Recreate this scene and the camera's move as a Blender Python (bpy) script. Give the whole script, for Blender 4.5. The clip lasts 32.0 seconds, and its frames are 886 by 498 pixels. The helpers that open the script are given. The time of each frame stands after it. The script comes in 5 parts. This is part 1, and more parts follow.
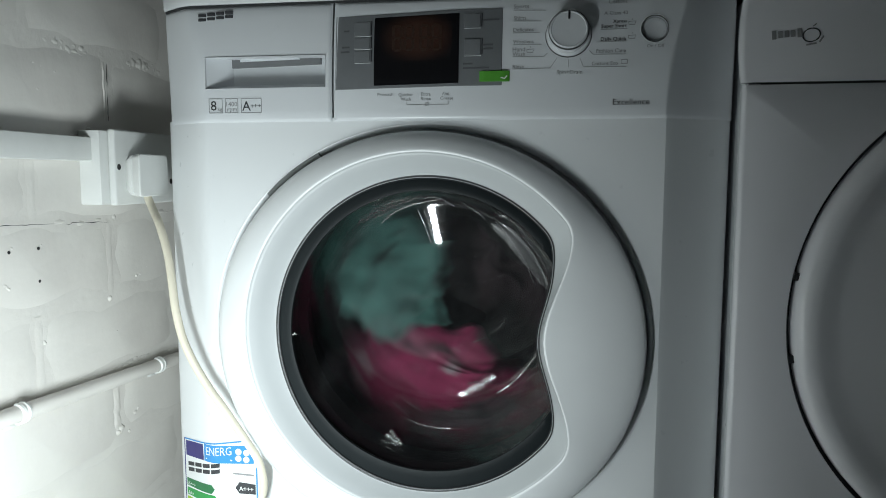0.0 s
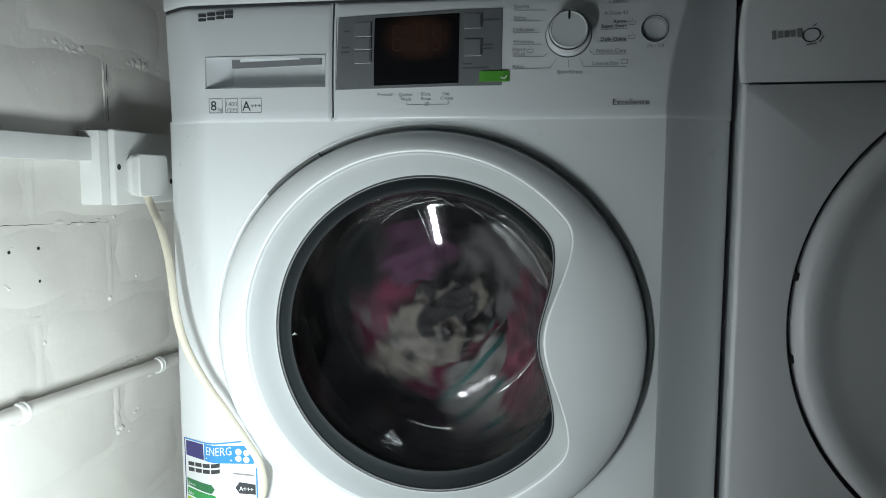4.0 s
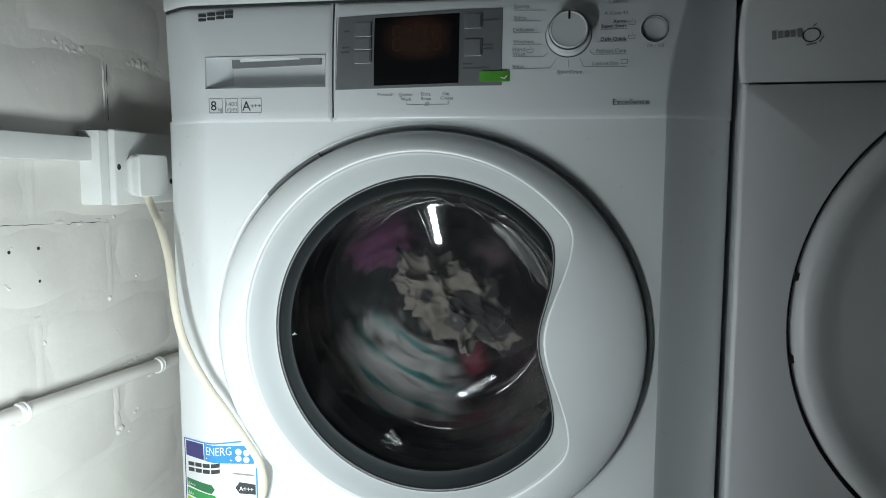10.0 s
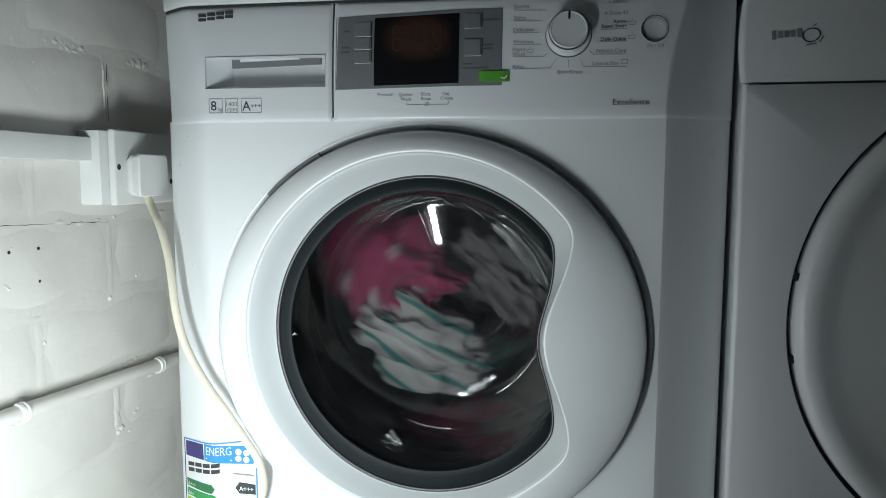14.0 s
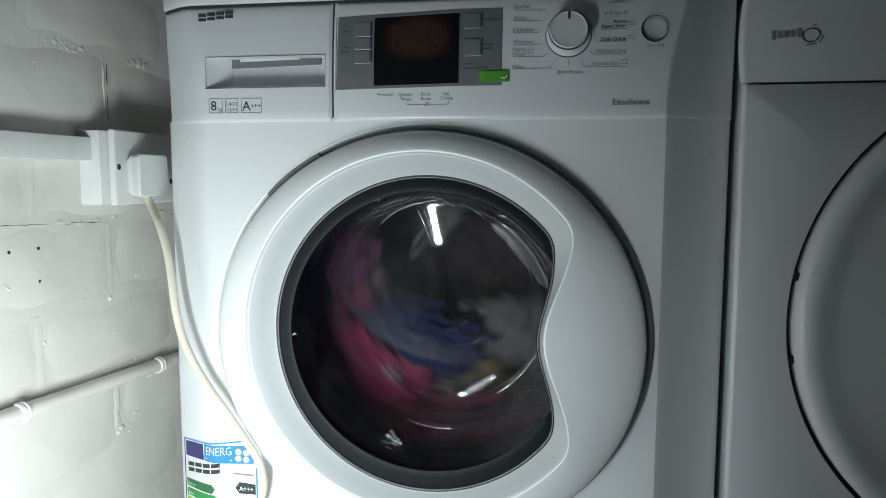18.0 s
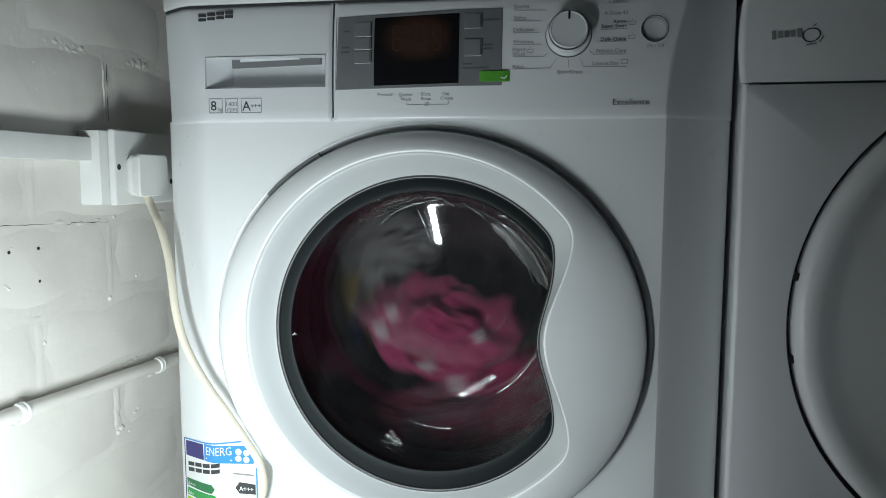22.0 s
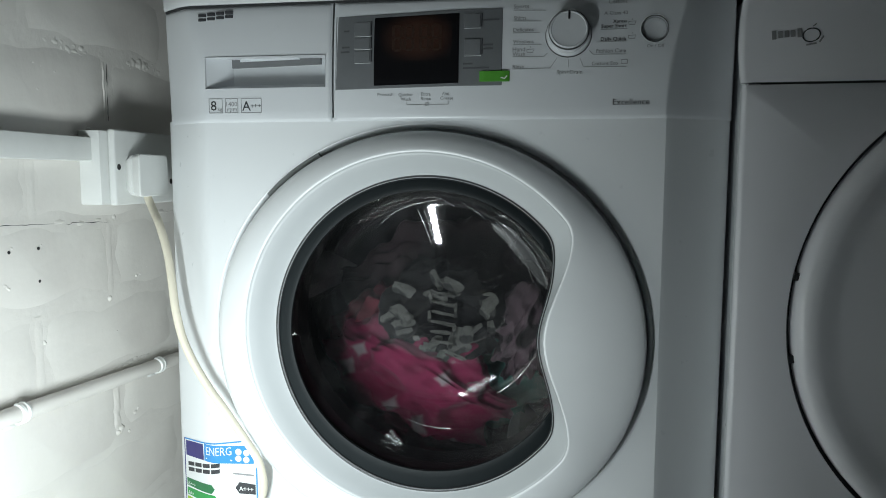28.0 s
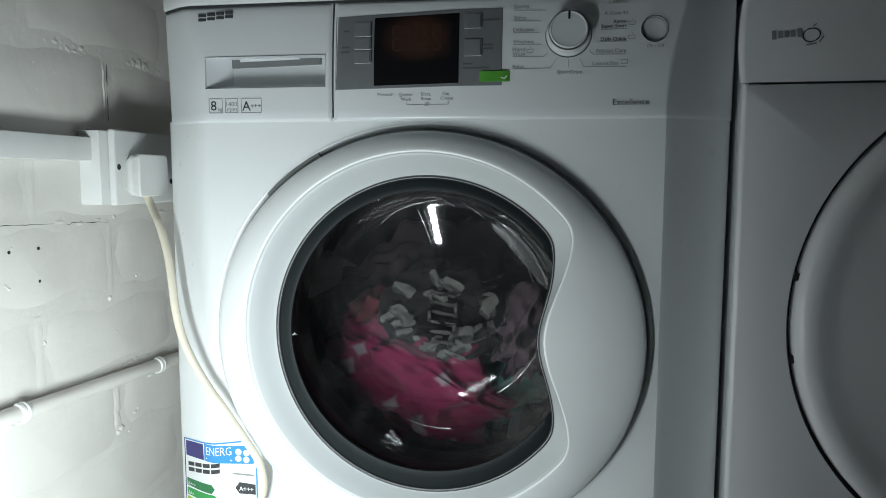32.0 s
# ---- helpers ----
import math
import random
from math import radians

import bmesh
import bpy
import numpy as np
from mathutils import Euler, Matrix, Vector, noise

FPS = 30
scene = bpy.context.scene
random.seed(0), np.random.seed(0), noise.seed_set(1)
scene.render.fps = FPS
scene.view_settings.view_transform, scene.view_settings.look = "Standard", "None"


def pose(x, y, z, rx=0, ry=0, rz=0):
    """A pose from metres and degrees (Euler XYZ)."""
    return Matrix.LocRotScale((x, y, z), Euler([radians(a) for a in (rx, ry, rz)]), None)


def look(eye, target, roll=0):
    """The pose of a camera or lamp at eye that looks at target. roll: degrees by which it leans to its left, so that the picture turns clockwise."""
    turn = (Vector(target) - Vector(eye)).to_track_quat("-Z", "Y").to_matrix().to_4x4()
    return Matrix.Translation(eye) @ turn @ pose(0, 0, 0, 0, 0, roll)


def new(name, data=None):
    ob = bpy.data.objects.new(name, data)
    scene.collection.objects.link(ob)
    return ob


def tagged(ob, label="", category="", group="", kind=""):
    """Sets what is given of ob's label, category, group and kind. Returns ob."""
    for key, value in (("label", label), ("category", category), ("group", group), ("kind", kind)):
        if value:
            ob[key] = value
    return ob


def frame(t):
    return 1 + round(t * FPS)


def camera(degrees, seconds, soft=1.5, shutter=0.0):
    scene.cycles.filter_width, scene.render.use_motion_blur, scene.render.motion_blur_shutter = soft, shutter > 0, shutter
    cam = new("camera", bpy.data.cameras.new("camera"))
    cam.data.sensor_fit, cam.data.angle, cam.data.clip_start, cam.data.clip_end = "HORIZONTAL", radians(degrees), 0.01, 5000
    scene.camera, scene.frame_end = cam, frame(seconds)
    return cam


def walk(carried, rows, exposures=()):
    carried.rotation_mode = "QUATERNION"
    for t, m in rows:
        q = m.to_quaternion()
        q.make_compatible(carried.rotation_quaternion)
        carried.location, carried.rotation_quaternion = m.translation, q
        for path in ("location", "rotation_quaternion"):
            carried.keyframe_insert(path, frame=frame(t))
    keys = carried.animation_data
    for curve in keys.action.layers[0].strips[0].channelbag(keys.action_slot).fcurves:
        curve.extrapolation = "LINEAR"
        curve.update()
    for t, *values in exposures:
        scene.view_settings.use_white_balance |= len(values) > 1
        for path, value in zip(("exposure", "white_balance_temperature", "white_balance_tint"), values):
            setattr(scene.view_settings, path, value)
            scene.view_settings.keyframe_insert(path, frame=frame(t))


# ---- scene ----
# ---- camera ----
cam = camera(64.2, 32.0, soft=0.9, shutter=1.0)
EYE = Vector((0.4297, -0.7457, 0.6605))
YAW, PITCH, ROLL = 8.97, 5.93, 0.12
SHOT = pose(*EYE, 90 - PITCH, 0, YAW) @ pose(0, 0, 0, 0, 0, ROLL)
walk(cam, [(0, SHOT), (32.0, SHOT)], exposures=[(0, 0.0), (32.0, 0.0)])

# ---- world: a closed utility room, hardly any light from outside ----
world = bpy.data.worlds.new("world")
world.use_nodes = True
scene.world = world
world.node_tree.nodes["Background"].inputs[0].default_value = (0.6, 0.7, 0.75, 1)
world.node_tree.nodes["Background"].inputs[1].default_value = 0.02

LAMP_POWER = 3.42
LAMP_COLOUR = (0.88, 0.985, 1.005)


# ---- materials ----
def nodes_of(name):
    m = bpy.data.materials.new(name)
    m.use_nodes = True
    nt = m.node_tree
    return m, nt, nt.nodes["Principled BSDF"]


def ramp(nt, fac, stops):
    r = nt.nodes.new("ShaderNodeValToRGB")
    while len(r.color_ramp.elements) < len(stops):
        r.color_ramp.elements.new(0.5)
    for e, (p, c) in zip(r.color_ramp.elements, stops):
        e.position, e.color = p, (*c, 1)
    nt.links.new(fac, r.inputs[0])
    return r.outputs[0]


def noise_tex(nt, scale, detail=4.0, rough=0.6, coord="Object", stretch=(1, 1, 1)):
    tc = nt.nodes.new("ShaderNodeTexCoord")
    mp = nt.nodes.new("ShaderNodeMapping")
    mp.inputs["Scale"].default_value = stretch
    n = nt.nodes.new("ShaderNodeTexNoise")
    n.inputs["Scale"].default_value, n.inputs["Detail"].default_value, n.inputs["Roughness"].default_value = scale, detail, rough
    nt.links.new(tc.outputs[coord], mp.inputs[0])
    nt.links.new(mp.outputs[0], n.inputs["Vector"])
    return n.outputs["Fac"]


def bump(nt, b, fac, strength, dist=0.002):
    bp = nt.nodes.new("ShaderNodeBump")
    bp.inputs["Strength"].default_value, bp.inputs["Distance"].default_value = strength, dist
    nt.links.new(fac, bp.inputs["Height"])
    nt.links.new(bp.outputs[0], b.inputs["Normal"])
    return bp


def surface(name, colour, rough=0.5, metal=0.0, vary=0.06, scale=18.0, bumps=0.0, bump_scale=250.0, coat=0.0, spec=0.5, detail=4.0, wear=0.18):
    m, nt, b = nodes_of(name)
    c = Vector(colour)
    big = noise_tex(nt, scale, detail)
    nt.links.new(ramp(nt, big, [(0.3, c * (1 - vary)), (0.7, [min(1, v * (1 + vary)) for v in c])]), b.inputs["Base Color"])
    fine = noise_tex(nt, scale * 9)
    r = nt.nodes.new("ShaderNodeMapRange")
    r.inputs[3].default_value, r.inputs[4].default_value = max(0.02, rough * (1 - wear)), min(1, rough * (1 + wear))
    nt.links.new(fine, r.inputs[0])
    nt.links.new(r.outputs[0], b.inputs["Roughness"])
    b.inputs["Metallic"].default_value, b.inputs["Coat Weight"].default_value = metal, coat
    b.inputs["Coat Roughness"].default_value, b.inputs["Specular IOR Level"].default_value = 0.08, spec
    if bumps:
        bump(nt, b, noise_tex(nt, bump_scale), bumps)
    return m


ENAMEL = surface("white_enamel", (0.74, 0.76, 0.77), 0.28, vary=0.010, scale=5, bumps=0.006, bump_scale=90, wear=0.06)
DRYER_ENAMEL = surface("dryer_enamel", (0.77, 0.77, 0.80), 0.10, vary=0.010, scale=5, bumps=0.003, bump_scale=90, wear=0.06)
PLASTIC = surface("white_plastic", (0.75, 0.77, 0.78), 0.3, vary=0.015, scale=14, bumps=0.02, bump_scale=400)
PANEL = surface("panel_plastic", (0.66, 0.68, 0.70), 0.32, vary=0.015, scale=14, bumps=0.02, bump_scale=400)
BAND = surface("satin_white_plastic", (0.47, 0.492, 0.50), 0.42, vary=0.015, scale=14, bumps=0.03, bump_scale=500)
SURROUND = surface("grey_surround_plastic", (0.013, 0.0165, 0.018), 0.5, vary=0.05, scale=30, spec=0.12)
RUBBER = surface("grey_rubber", (0.065, 0.062, 0.064), 0.5, vary=0.1, scale=30, bumps=0.1)
HINGE = surface("grey_hinge_plastic", (0.19, 0.20, 0.20), 0.5, vary=0.15, scale=60)
GAP = surface("dark_gap_fill", (0.035, 0.037, 0.04), 0.55, vary=0.1)
SLOT = surface("slot_shade_grey", (0.16, 0.165, 0.17), 0.5, vary=0.1)
TRIM_DARK = surface("dark_trim_plastic", (0.02, 0.021, 0.023), 0.35, vary=0.1)
STEEL = surface("brushed_steel", (0.32, 0.32, 0.32), 0.35, metal=1.0, vary=0.1, scale=40)
SILVER = surface("silver_paint", (0.195, 0.205, 0.215), 0.45, metal=0.35, vary=0.04, scale=60)
SILVER_KEY = surface("silver_key", (0.215, 0.225, 0.235), 0.42, metal=0.35, vary=0.04, scale=60)
SCREEN = surface("black_display_glass", (0.006, 0.006, 0.007), 0.16, vary=0.1)
PRINT = surface("grey_print", (0.28, 0.285, 0.29), 0.6, vary=0.05)
BAR = surface("faint_print", (0.10, 0.104, 0.11), 0.6, vary=0.05)
PRINT_BOLD = surface("dark_print", (0.040, 0.042, 0.047), 0.6, vary=0.05)
CHROME = surface("chrome_edge", (0.66, 0.67, 0.68), 0.3, metal=0.35, vary=0.03)
TAPE = surface("green_tape", (0.075, 0.30, 0.03), 0.45, vary=0.12, scale=60)
PAPER = surface("label_paper", (0.74, 0.76, 0.76), 0.4, vary=0.03, scale=40)
SKY_BLUE = surface("label_light_blue", (0.04, 0.27, 0.62), 0.4, vary=0.05)
NAVY = surface("label_dark_blue", (0.035, 0.03, 0.16), 0.4, vary=0.1)
GREENS = [surface("label_green", c, 0.4, vary=0.06) for c in ((0.02, 0.17, 0.06), (0.03, 0.30, 0.07), (0.30, 0.48, 0.03), (0.75, 0.68, 0.02))]
CREAM = surface("cream_cable_sheath", (0.70, 0.65, 0.53), 0.45, vary=0.06, scale=30)
SOCKET = surface("socket_plastic", (0.74, 0.75, 0.73), 0.35, vary=0.03, scale=30, bumps=0.03)
FLOOR = surface("painted_concrete_floor", (0.40, 0.41, 0.41), 0.6, vary=0.2, scale=6, bumps=0.3, bump_scale=40)
ROOM = surface("white_room_paint", (0.80, 0.84, 0.88), 0.7, vary=0.06, scale=4, bumps=0.3, bump_scale=60)
HOLE = surface("drill_hole", (0.02, 0.02, 0.02), 0.8, vary=0.1)


def painted_brick(name, relief):
    m, nt, b = nodes_of(name)
    base = noise_tex(nt, 7.0, 6)
    nt.links.new(ramp(nt, base, [(0.3, (0.645, 0.615, 0.58)), (0.55, (0.715, 0.692, 0.652)), (0.75, (0.75, 0.722, 0.682))]), b.inputs["Base Color"])
    b.inputs["Roughness"].default_value = 0.42
    low = noise_tex(nt, 28.0, 3, 0.5)
    fine = noise_tex(nt, 160.0, 5, 0.6)
    add = nt.nodes.new("ShaderNodeMath")
    add.operation = "MULTIPLY_ADD"
    add.inputs[1].default_value = 0.25
    nt.links.new(fine, add.inputs[0])
    nt.links.new(low, add.inputs[2])
    bump(nt, b, add.outputs[0], relief, 0.0025)
    return m


BRICK = painted_brick("white_painted_brick", 0.24)
MORTAR = painted_brick("white_painted_mortar", 0.4)


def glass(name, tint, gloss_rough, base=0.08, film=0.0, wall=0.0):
    """Clear sheet with a gloss that grows at grazing angles; film: share of a pale veil mixed in as haze;
    wall: darker tint towards the rim, standing in for the shade seen through the flared wall."""
    m = bpy.data.materials.new(name)
    m.use_nodes = True
    nt = m.node_tree
    nt.nodes.remove(nt.nodes["Principled BSDF"])
    tr, gl = nt.nodes.new("ShaderNodeBsdfTransparent"), nt.nodes.new("ShaderNodeBsdfGlossy")
    mix, fr = nt.nodes.new("ShaderNodeMixShader"), nt.nodes.new("ShaderNodeLayerWeight")
    power, scale = nt.nodes.new("ShaderNodeMath"), nt.nodes.new("ShaderNodeMath")
    tr.inputs[0].default_value = (*tint, 1)
    gl.inputs["Roughness"].default_value = gloss_rough
    fr.inputs[0].default_value = 0.5
    power.operation, scale.operation = "POWER", "MULTIPLY_ADD"
    power.inputs[1].default_value, scale.inputs[1].default_value, scale.inputs[2].default_value = 5.0, 0.9, base
    nt.links.new(fr.outputs["Facing"], power.inputs[0])
    nt.links.new(power.outputs[0], scale.inputs[0])
    nt.links.new(scale.outputs[0], mix.inputs[0])
    nt.links.new(tr.outputs[0], mix.inputs[1])
    nt.links.new(gl.outputs[0], mix.inputs[2])
    last = mix.outputs[0]
    # shade seen through the flared wall is put into the tint, darker outwards
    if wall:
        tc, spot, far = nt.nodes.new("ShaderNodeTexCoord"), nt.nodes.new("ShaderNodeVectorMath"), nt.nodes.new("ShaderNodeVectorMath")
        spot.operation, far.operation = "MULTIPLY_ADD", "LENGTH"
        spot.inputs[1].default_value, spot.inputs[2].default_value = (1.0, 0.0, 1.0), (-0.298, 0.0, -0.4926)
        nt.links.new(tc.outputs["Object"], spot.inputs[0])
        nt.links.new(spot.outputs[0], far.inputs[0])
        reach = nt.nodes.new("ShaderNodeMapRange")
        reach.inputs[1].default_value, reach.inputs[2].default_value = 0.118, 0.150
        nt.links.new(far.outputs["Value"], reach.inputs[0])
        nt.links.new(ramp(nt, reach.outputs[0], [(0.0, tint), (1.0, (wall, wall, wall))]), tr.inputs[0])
    # pale diffuse veil that paints haze over the dark interior
    if film:
        veil, over = nt.nodes.new("ShaderNodeBsdfDiffuse"), nt.nodes.new("ShaderNodeMixShader")
        veil.inputs[0].default_value = (0.68, 0.72, 0.76, 1)
        streaks = noise_tex(nt, 26.0, 6, 0.65, stretch=(1.0, 1.0, 0.45))
        amount = ramp(nt, streaks, [(0.35, (film * 0.45,) * 3), (0.62, (film,) * 3), (0.80, (film * 2.2,) * 3)])
        nt.links.new(amount, over.inputs[0])
        nt.links.new(last, over.inputs[1])
        nt.links.new(veil.outputs[0], over.inputs[2])
        last = over.outputs[0]
    nt.links.new(last, nt.nodes["Material Output"].inputs[0])
    return m


GLASS = glass("door_glass", (0.88, 0.87, 0.88), 0.02, 0.075, 0.017)
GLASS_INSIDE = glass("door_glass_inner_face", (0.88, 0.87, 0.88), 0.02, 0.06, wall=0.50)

WATER = glass("water_glint_film", (0.9, 0.9, 0.9), 0.14, 0.36)
SHEEN = glass("sheen_glass", (0.95, 0.95, 0.95), 0.22, 0.20)
DROP = glass("water_drop", (0.9, 0.9, 0.9), 0.08, 0.05)


def glow(name, colour, power):
    m, nt, b = nodes_of(name)
    b.inputs["Base Color"].default_value = (*colour, 1)
    b.inputs["Emission Color"].default_value = (*colour, 1)
    b.inputs["Emission Strength"].default_value = power
    return m


DIGITS = glow("amber_digits", (0.0125, 0.0058, 0.0034), 0.36)


def soft_glow(name, colour, power, middle, reach):
    """A lit field that fades out towards its edge, as light does in a tinted display."""
    m, nt, b = nodes_of(name)
    b.inputs["Base Color"].default_value, b.inputs["Roughness"].default_value = (0.006, 0.006, 0.007, 1), 0.16
    b.inputs["Emission Color"].default_value = (*colour, 1)
    tc, mp, far = nt.nodes.new("ShaderNodeTexCoord"), nt.nodes.new("ShaderNodeMapping"), nt.nodes.new("ShaderNodeVectorMath")
    mp.inputs["Location"].default_value = (-middle[0] / reach[0], 0, -middle[1] / reach[1])
    mp.inputs["Scale"].default_value = (1 / reach[0], 0, 1 / reach[1])
    far.operation = "LENGTH"
    nt.links.new(tc.outputs["Object"], mp.inputs[0])
    nt.links.new(mp.outputs[0], far.inputs[0])
    fade = nt.nodes.new("ShaderNodeMapRange")
    fade.interpolation_type = "SMOOTHSTEP"
    for k, v in ((1, 0.35), (2, 1.0), (3, power), (4, 0.0)):
        fade.inputs[k].default_value = v
    nt.links.new(far.outputs["Value"], fade.inputs[0])
    nt.links.new(fade.outputs[0], b.inputs["Emission Strength"])
    return m


HAZE = soft_glow("amber_display_haze", (0.0125, 0.0056, 0.0032), 0.95, (0.2850, 0.8040), (0.046, 0.031))


def cloth_material(name, colour, second=None, pattern="", scale=10.0, vary=0.3):
    m, nt, b = nodes_of(name)
    c = Vector(colour)
    base = ramp(nt, noise_tex(nt, 22.0, 5), [(0.3, c * (1 - vary)), (0.7, c * (1 + vary * 0.5))])
    if pattern:
        tc = nt.nodes.new("ShaderNodeTexCoord")
        mix = nt.nodes.new("ShaderNodeMix")
        mix.data_type = "RGBA"
        if pattern == "stars":
            v = nt.nodes.new("ShaderNodeTexVoronoi")
            v.distance, v.inputs["Scale"].default_value = "MINKOWSKI", scale
            v.inputs["Exponent"].default_value, v.inputs["Randomness"].default_value = 0.9, 0.8
            flat = nt.nodes.new("ShaderNodeMapping")
            flat.inputs["Scale"].default_value = (1, 0.0, 1)
            wave = nt.nodes.new("ShaderNodeTexNoise")
            wave.inputs["Scale"].default_value = 55.0
            shift = nt.nodes.new("ShaderNodeVectorMath")
            shift.operation = "MULTIPLY_ADD"
            shift.inputs[1].default_value = (0.011, 0.0, 0.011)
            nt.links.new(tc.outputs["Object"], wave.inputs["Vector"])
            nt.links.new(wave.outputs["Color"], shift.inputs[0])
            nt.links.new(tc.outputs["Object"], shift.inputs[2])
            nt.links.new(shift.outputs[0], flat.inputs[0])
            nt.links.new(flat.outputs[0], v.inputs["Vector"])
            fac = ramp(nt, v.outputs["Distance"], [(0.22, (1, 1, 1)), (0.38, (0, 0, 0))])
        elif pattern == "stripes":
            w = nt.nodes.new("ShaderNodeTexWave")
            w.wave_type, w.bands_direction = "BANDS", "X"
            w.inputs["Scale"].default_value, w.inputs["Distortion"].default_value = scale, 1.6
            w.inputs["Detail"].default_value, w.inputs["Detail Scale"].default_value = 1.0, 1.2
            nt.links.new(tc.outputs["Object"], w.inputs["Vector"])
            fac = ramp(nt, w.outputs["Fac"], [(0.87, (0, 0, 0)), (0.93, (1, 1, 1))])
        else:
            n = noise_tex(nt, scale, 2.0, 0.4)
            fac = ramp(nt, n, [(0.53, (0, 0, 0)), (0.57, (1, 1, 1))])
        nt.links.new(fac, mix.inputs["Factor"])
        nt.links.new(base, mix.inputs[6])
        mix.inputs[7].default_value = (*second, 1)
        base = mix.outputs[2]
    nt.links.new(base, b.inputs["Base Color"])
    b.inputs["Roughness"].default_value = 0.85
    b.inputs["Sheen Weight"].default_value = 0.2
    bump(nt, b, noise_tex(nt, 320.0, 3), 0.35, 0.002)
    return m


# ---- mesh helpers ----
def part(name, bm, material, parent=None, label=""):
    me = bpy.data.meshes.new(name)
    bmesh.ops.recalc_face_normals(bm, faces=bm.faces)
    bm.to_mesh(me)
    bm.free()
    me.materials.append(material)
    ob = new(name, me)
    if parent:
        ob.parent = parent
    return tagged(ob, label)


def smooth(ob, angle=40):
    me = ob.data
    me.shade_smooth()
    me.set_sharp_from_angle(angle=radians(angle))
    return ob


def empty(name, x=0, y=0, z=0):
    ob = new(name)
    ob.location = (x, y, z)
    return ob


def loft(rings, closed=True, cap_start=False, cap_end=False, bm=None):
    bm = bm or bmesh.new()
    rows = [[bm.verts.new(p) for p in ring] for ring in rings]
    n = len(rows[0])
    for a, b in zip(rows, rows[1:]):
        for i in range(n if closed else n - 1):
            j = (i + 1) % n
            bm.faces.new((a[i], a[j], b[j], b[i]))
    if cap_start:
        bm.faces.new(rows[0])
    if cap_end:
        bm.faces.new(rows[-1][::-1])
    return bm


def box(x0, x1, y0, y1, z0, z1, bevel=0.0, segments=2, bm=None):
    bm = bm or bmesh.new()
    made = bmesh.ops.create_cube(bm, size=1.0, matrix=Matrix.LocRotScale(((x0 + x1) / 2, (y0 + y1) / 2, (z0 + z1) / 2), None, (x1 - x0, y1 - y0, z1 - z0)))
    if bevel:
        edges = {e for v in made["verts"] for e in v.link_edges}
        bmesh.ops.bevel(bm, geom=list(edges), offset=bevel, segments=segments, affect="EDGES", profile=0.6)
    return bm


def disc_rings(cx, cz, profile, steps=96):
    """Rings round a y axis at (cx, cz) through (radius, y) pairs."""
    return [[(cx + r * math.cos(a), y, cz + r * math.sin(a)) for a in (2 * math.pi * k / steps for k in range(steps))] for r, y in profile]


def rounded_rect(x0, x1, z0, z1, r, y, n=5):
    out = []
    for cx, cz, a0 in ((x1 - r, z1 - r, 0), (x0 + r, z1 - r, 90), (x0 + r, z0 + r, 180), (x1 - r, z0 + r, 270)):
        for k in range(n + 1):
            a = radians(a0 + 90 * k / n)
            out.append((cx + r * math.cos(a), y, cz + r * math.sin(a)))
    return out


def tube_bm(points, radius, steps=12, bm=None):
    pts = [Vector(p) for p in points]
    rings, up = [], Vector((0.3, 1, 0.1))
    for i, p in enumerate(pts):
        d = (pts[min(i + 1, len(pts) - 1)] - pts[max(i - 1, 0)]).normalized()
        u = (up - d * up.dot(d)).normalized()
        v = d.cross(u)
        rings.append([p + radius * (math.cos(a) * u + math.sin(a) * v) for a in (2 * math.pi * k / steps for k in range(steps))])
    return loft(rings, True, True, True, bm)


def spline(points, steps=10):
    """A smooth line through a few points."""
    p = [Vector(q) for q in points]
    p = [p[0] * 2 - p[1]] + p + [p[-1] * 2 - p[-2]]
    out = []
    for a, b, c, d in zip(p, p[1:], p[2:], p[3:]):
        for k in range(steps):
            t = k / steps
            out.append(0.5 * ((2 * b) + (c - a) * t + (2 * a - 5 * b + 4 * c - d) * t * t + (3 * b - a - 3 * c + d) * t ** 3))
    return out + [p[-2]]


# ---- the room ----
WALL_X = -0.095


def slab(name, x0, x1, y0, y1, z0, z1, material, label):
    return tagged(part(name, box(x0, x1, y0, y1, z0, z1), material), label, kind="structure")


# floor, ceiling, right and rear walls are out of view, added to bounce light
slab("floor", -0.25, 2.0, -2.3, 0.85, -0.12, 0.0, FLOOR, "unseen grey concrete floor, kept light to bounce light")
slab("ceiling", -0.25, 2.0, -2.3, 0.85, 2.15, 2.27, ROOM, "unseen white ceiling added for bounced light")
slab("wall_back", -0.25, 2.0, 0.70, 0.85, 0.0, 2.15, ROOM, "white painted back wall behind the machines")
slab("wall_right", 1.85, 2.0, -2.15, 0.70, 0.0, 2.15, ROOM, "unseen white side wall added for bounced light")
slab("wall_rear", -0.25, 2.0, -2.3, -2.15, 0.0, 2.15, ROOM, "unseen white wall facing the machines, added for bounced light")
wall_left = slab("wall_left", -0.25, WALL_X - 0.0016, -2.15, 0.70, 0.0, 2.15, MORTAR, "uneven white painted brick wall with filled joints")


# ---- washing machine ----
W, H, DEEP = 0.600, 0.850, 0.54
DOOR_X, DOOR_Z = 0.2920, 0.4822     # the round door
DOOR_A, DOOR_B = 0.2337, 0.2248
RING_X, RING_Z = 0.2915, 0.4836     # the rolled edge round its opening
RING_A, RING_B = 0.2432, 0.2327
EYE_X, EYE_Z = 0.298, 0.4926       # its glass
SEAM_Z = 0.7185
machine = tagged(empty("washing_machine", 0, 0, 0), "white front-loading washing machine with a round glass door", "washing machine")


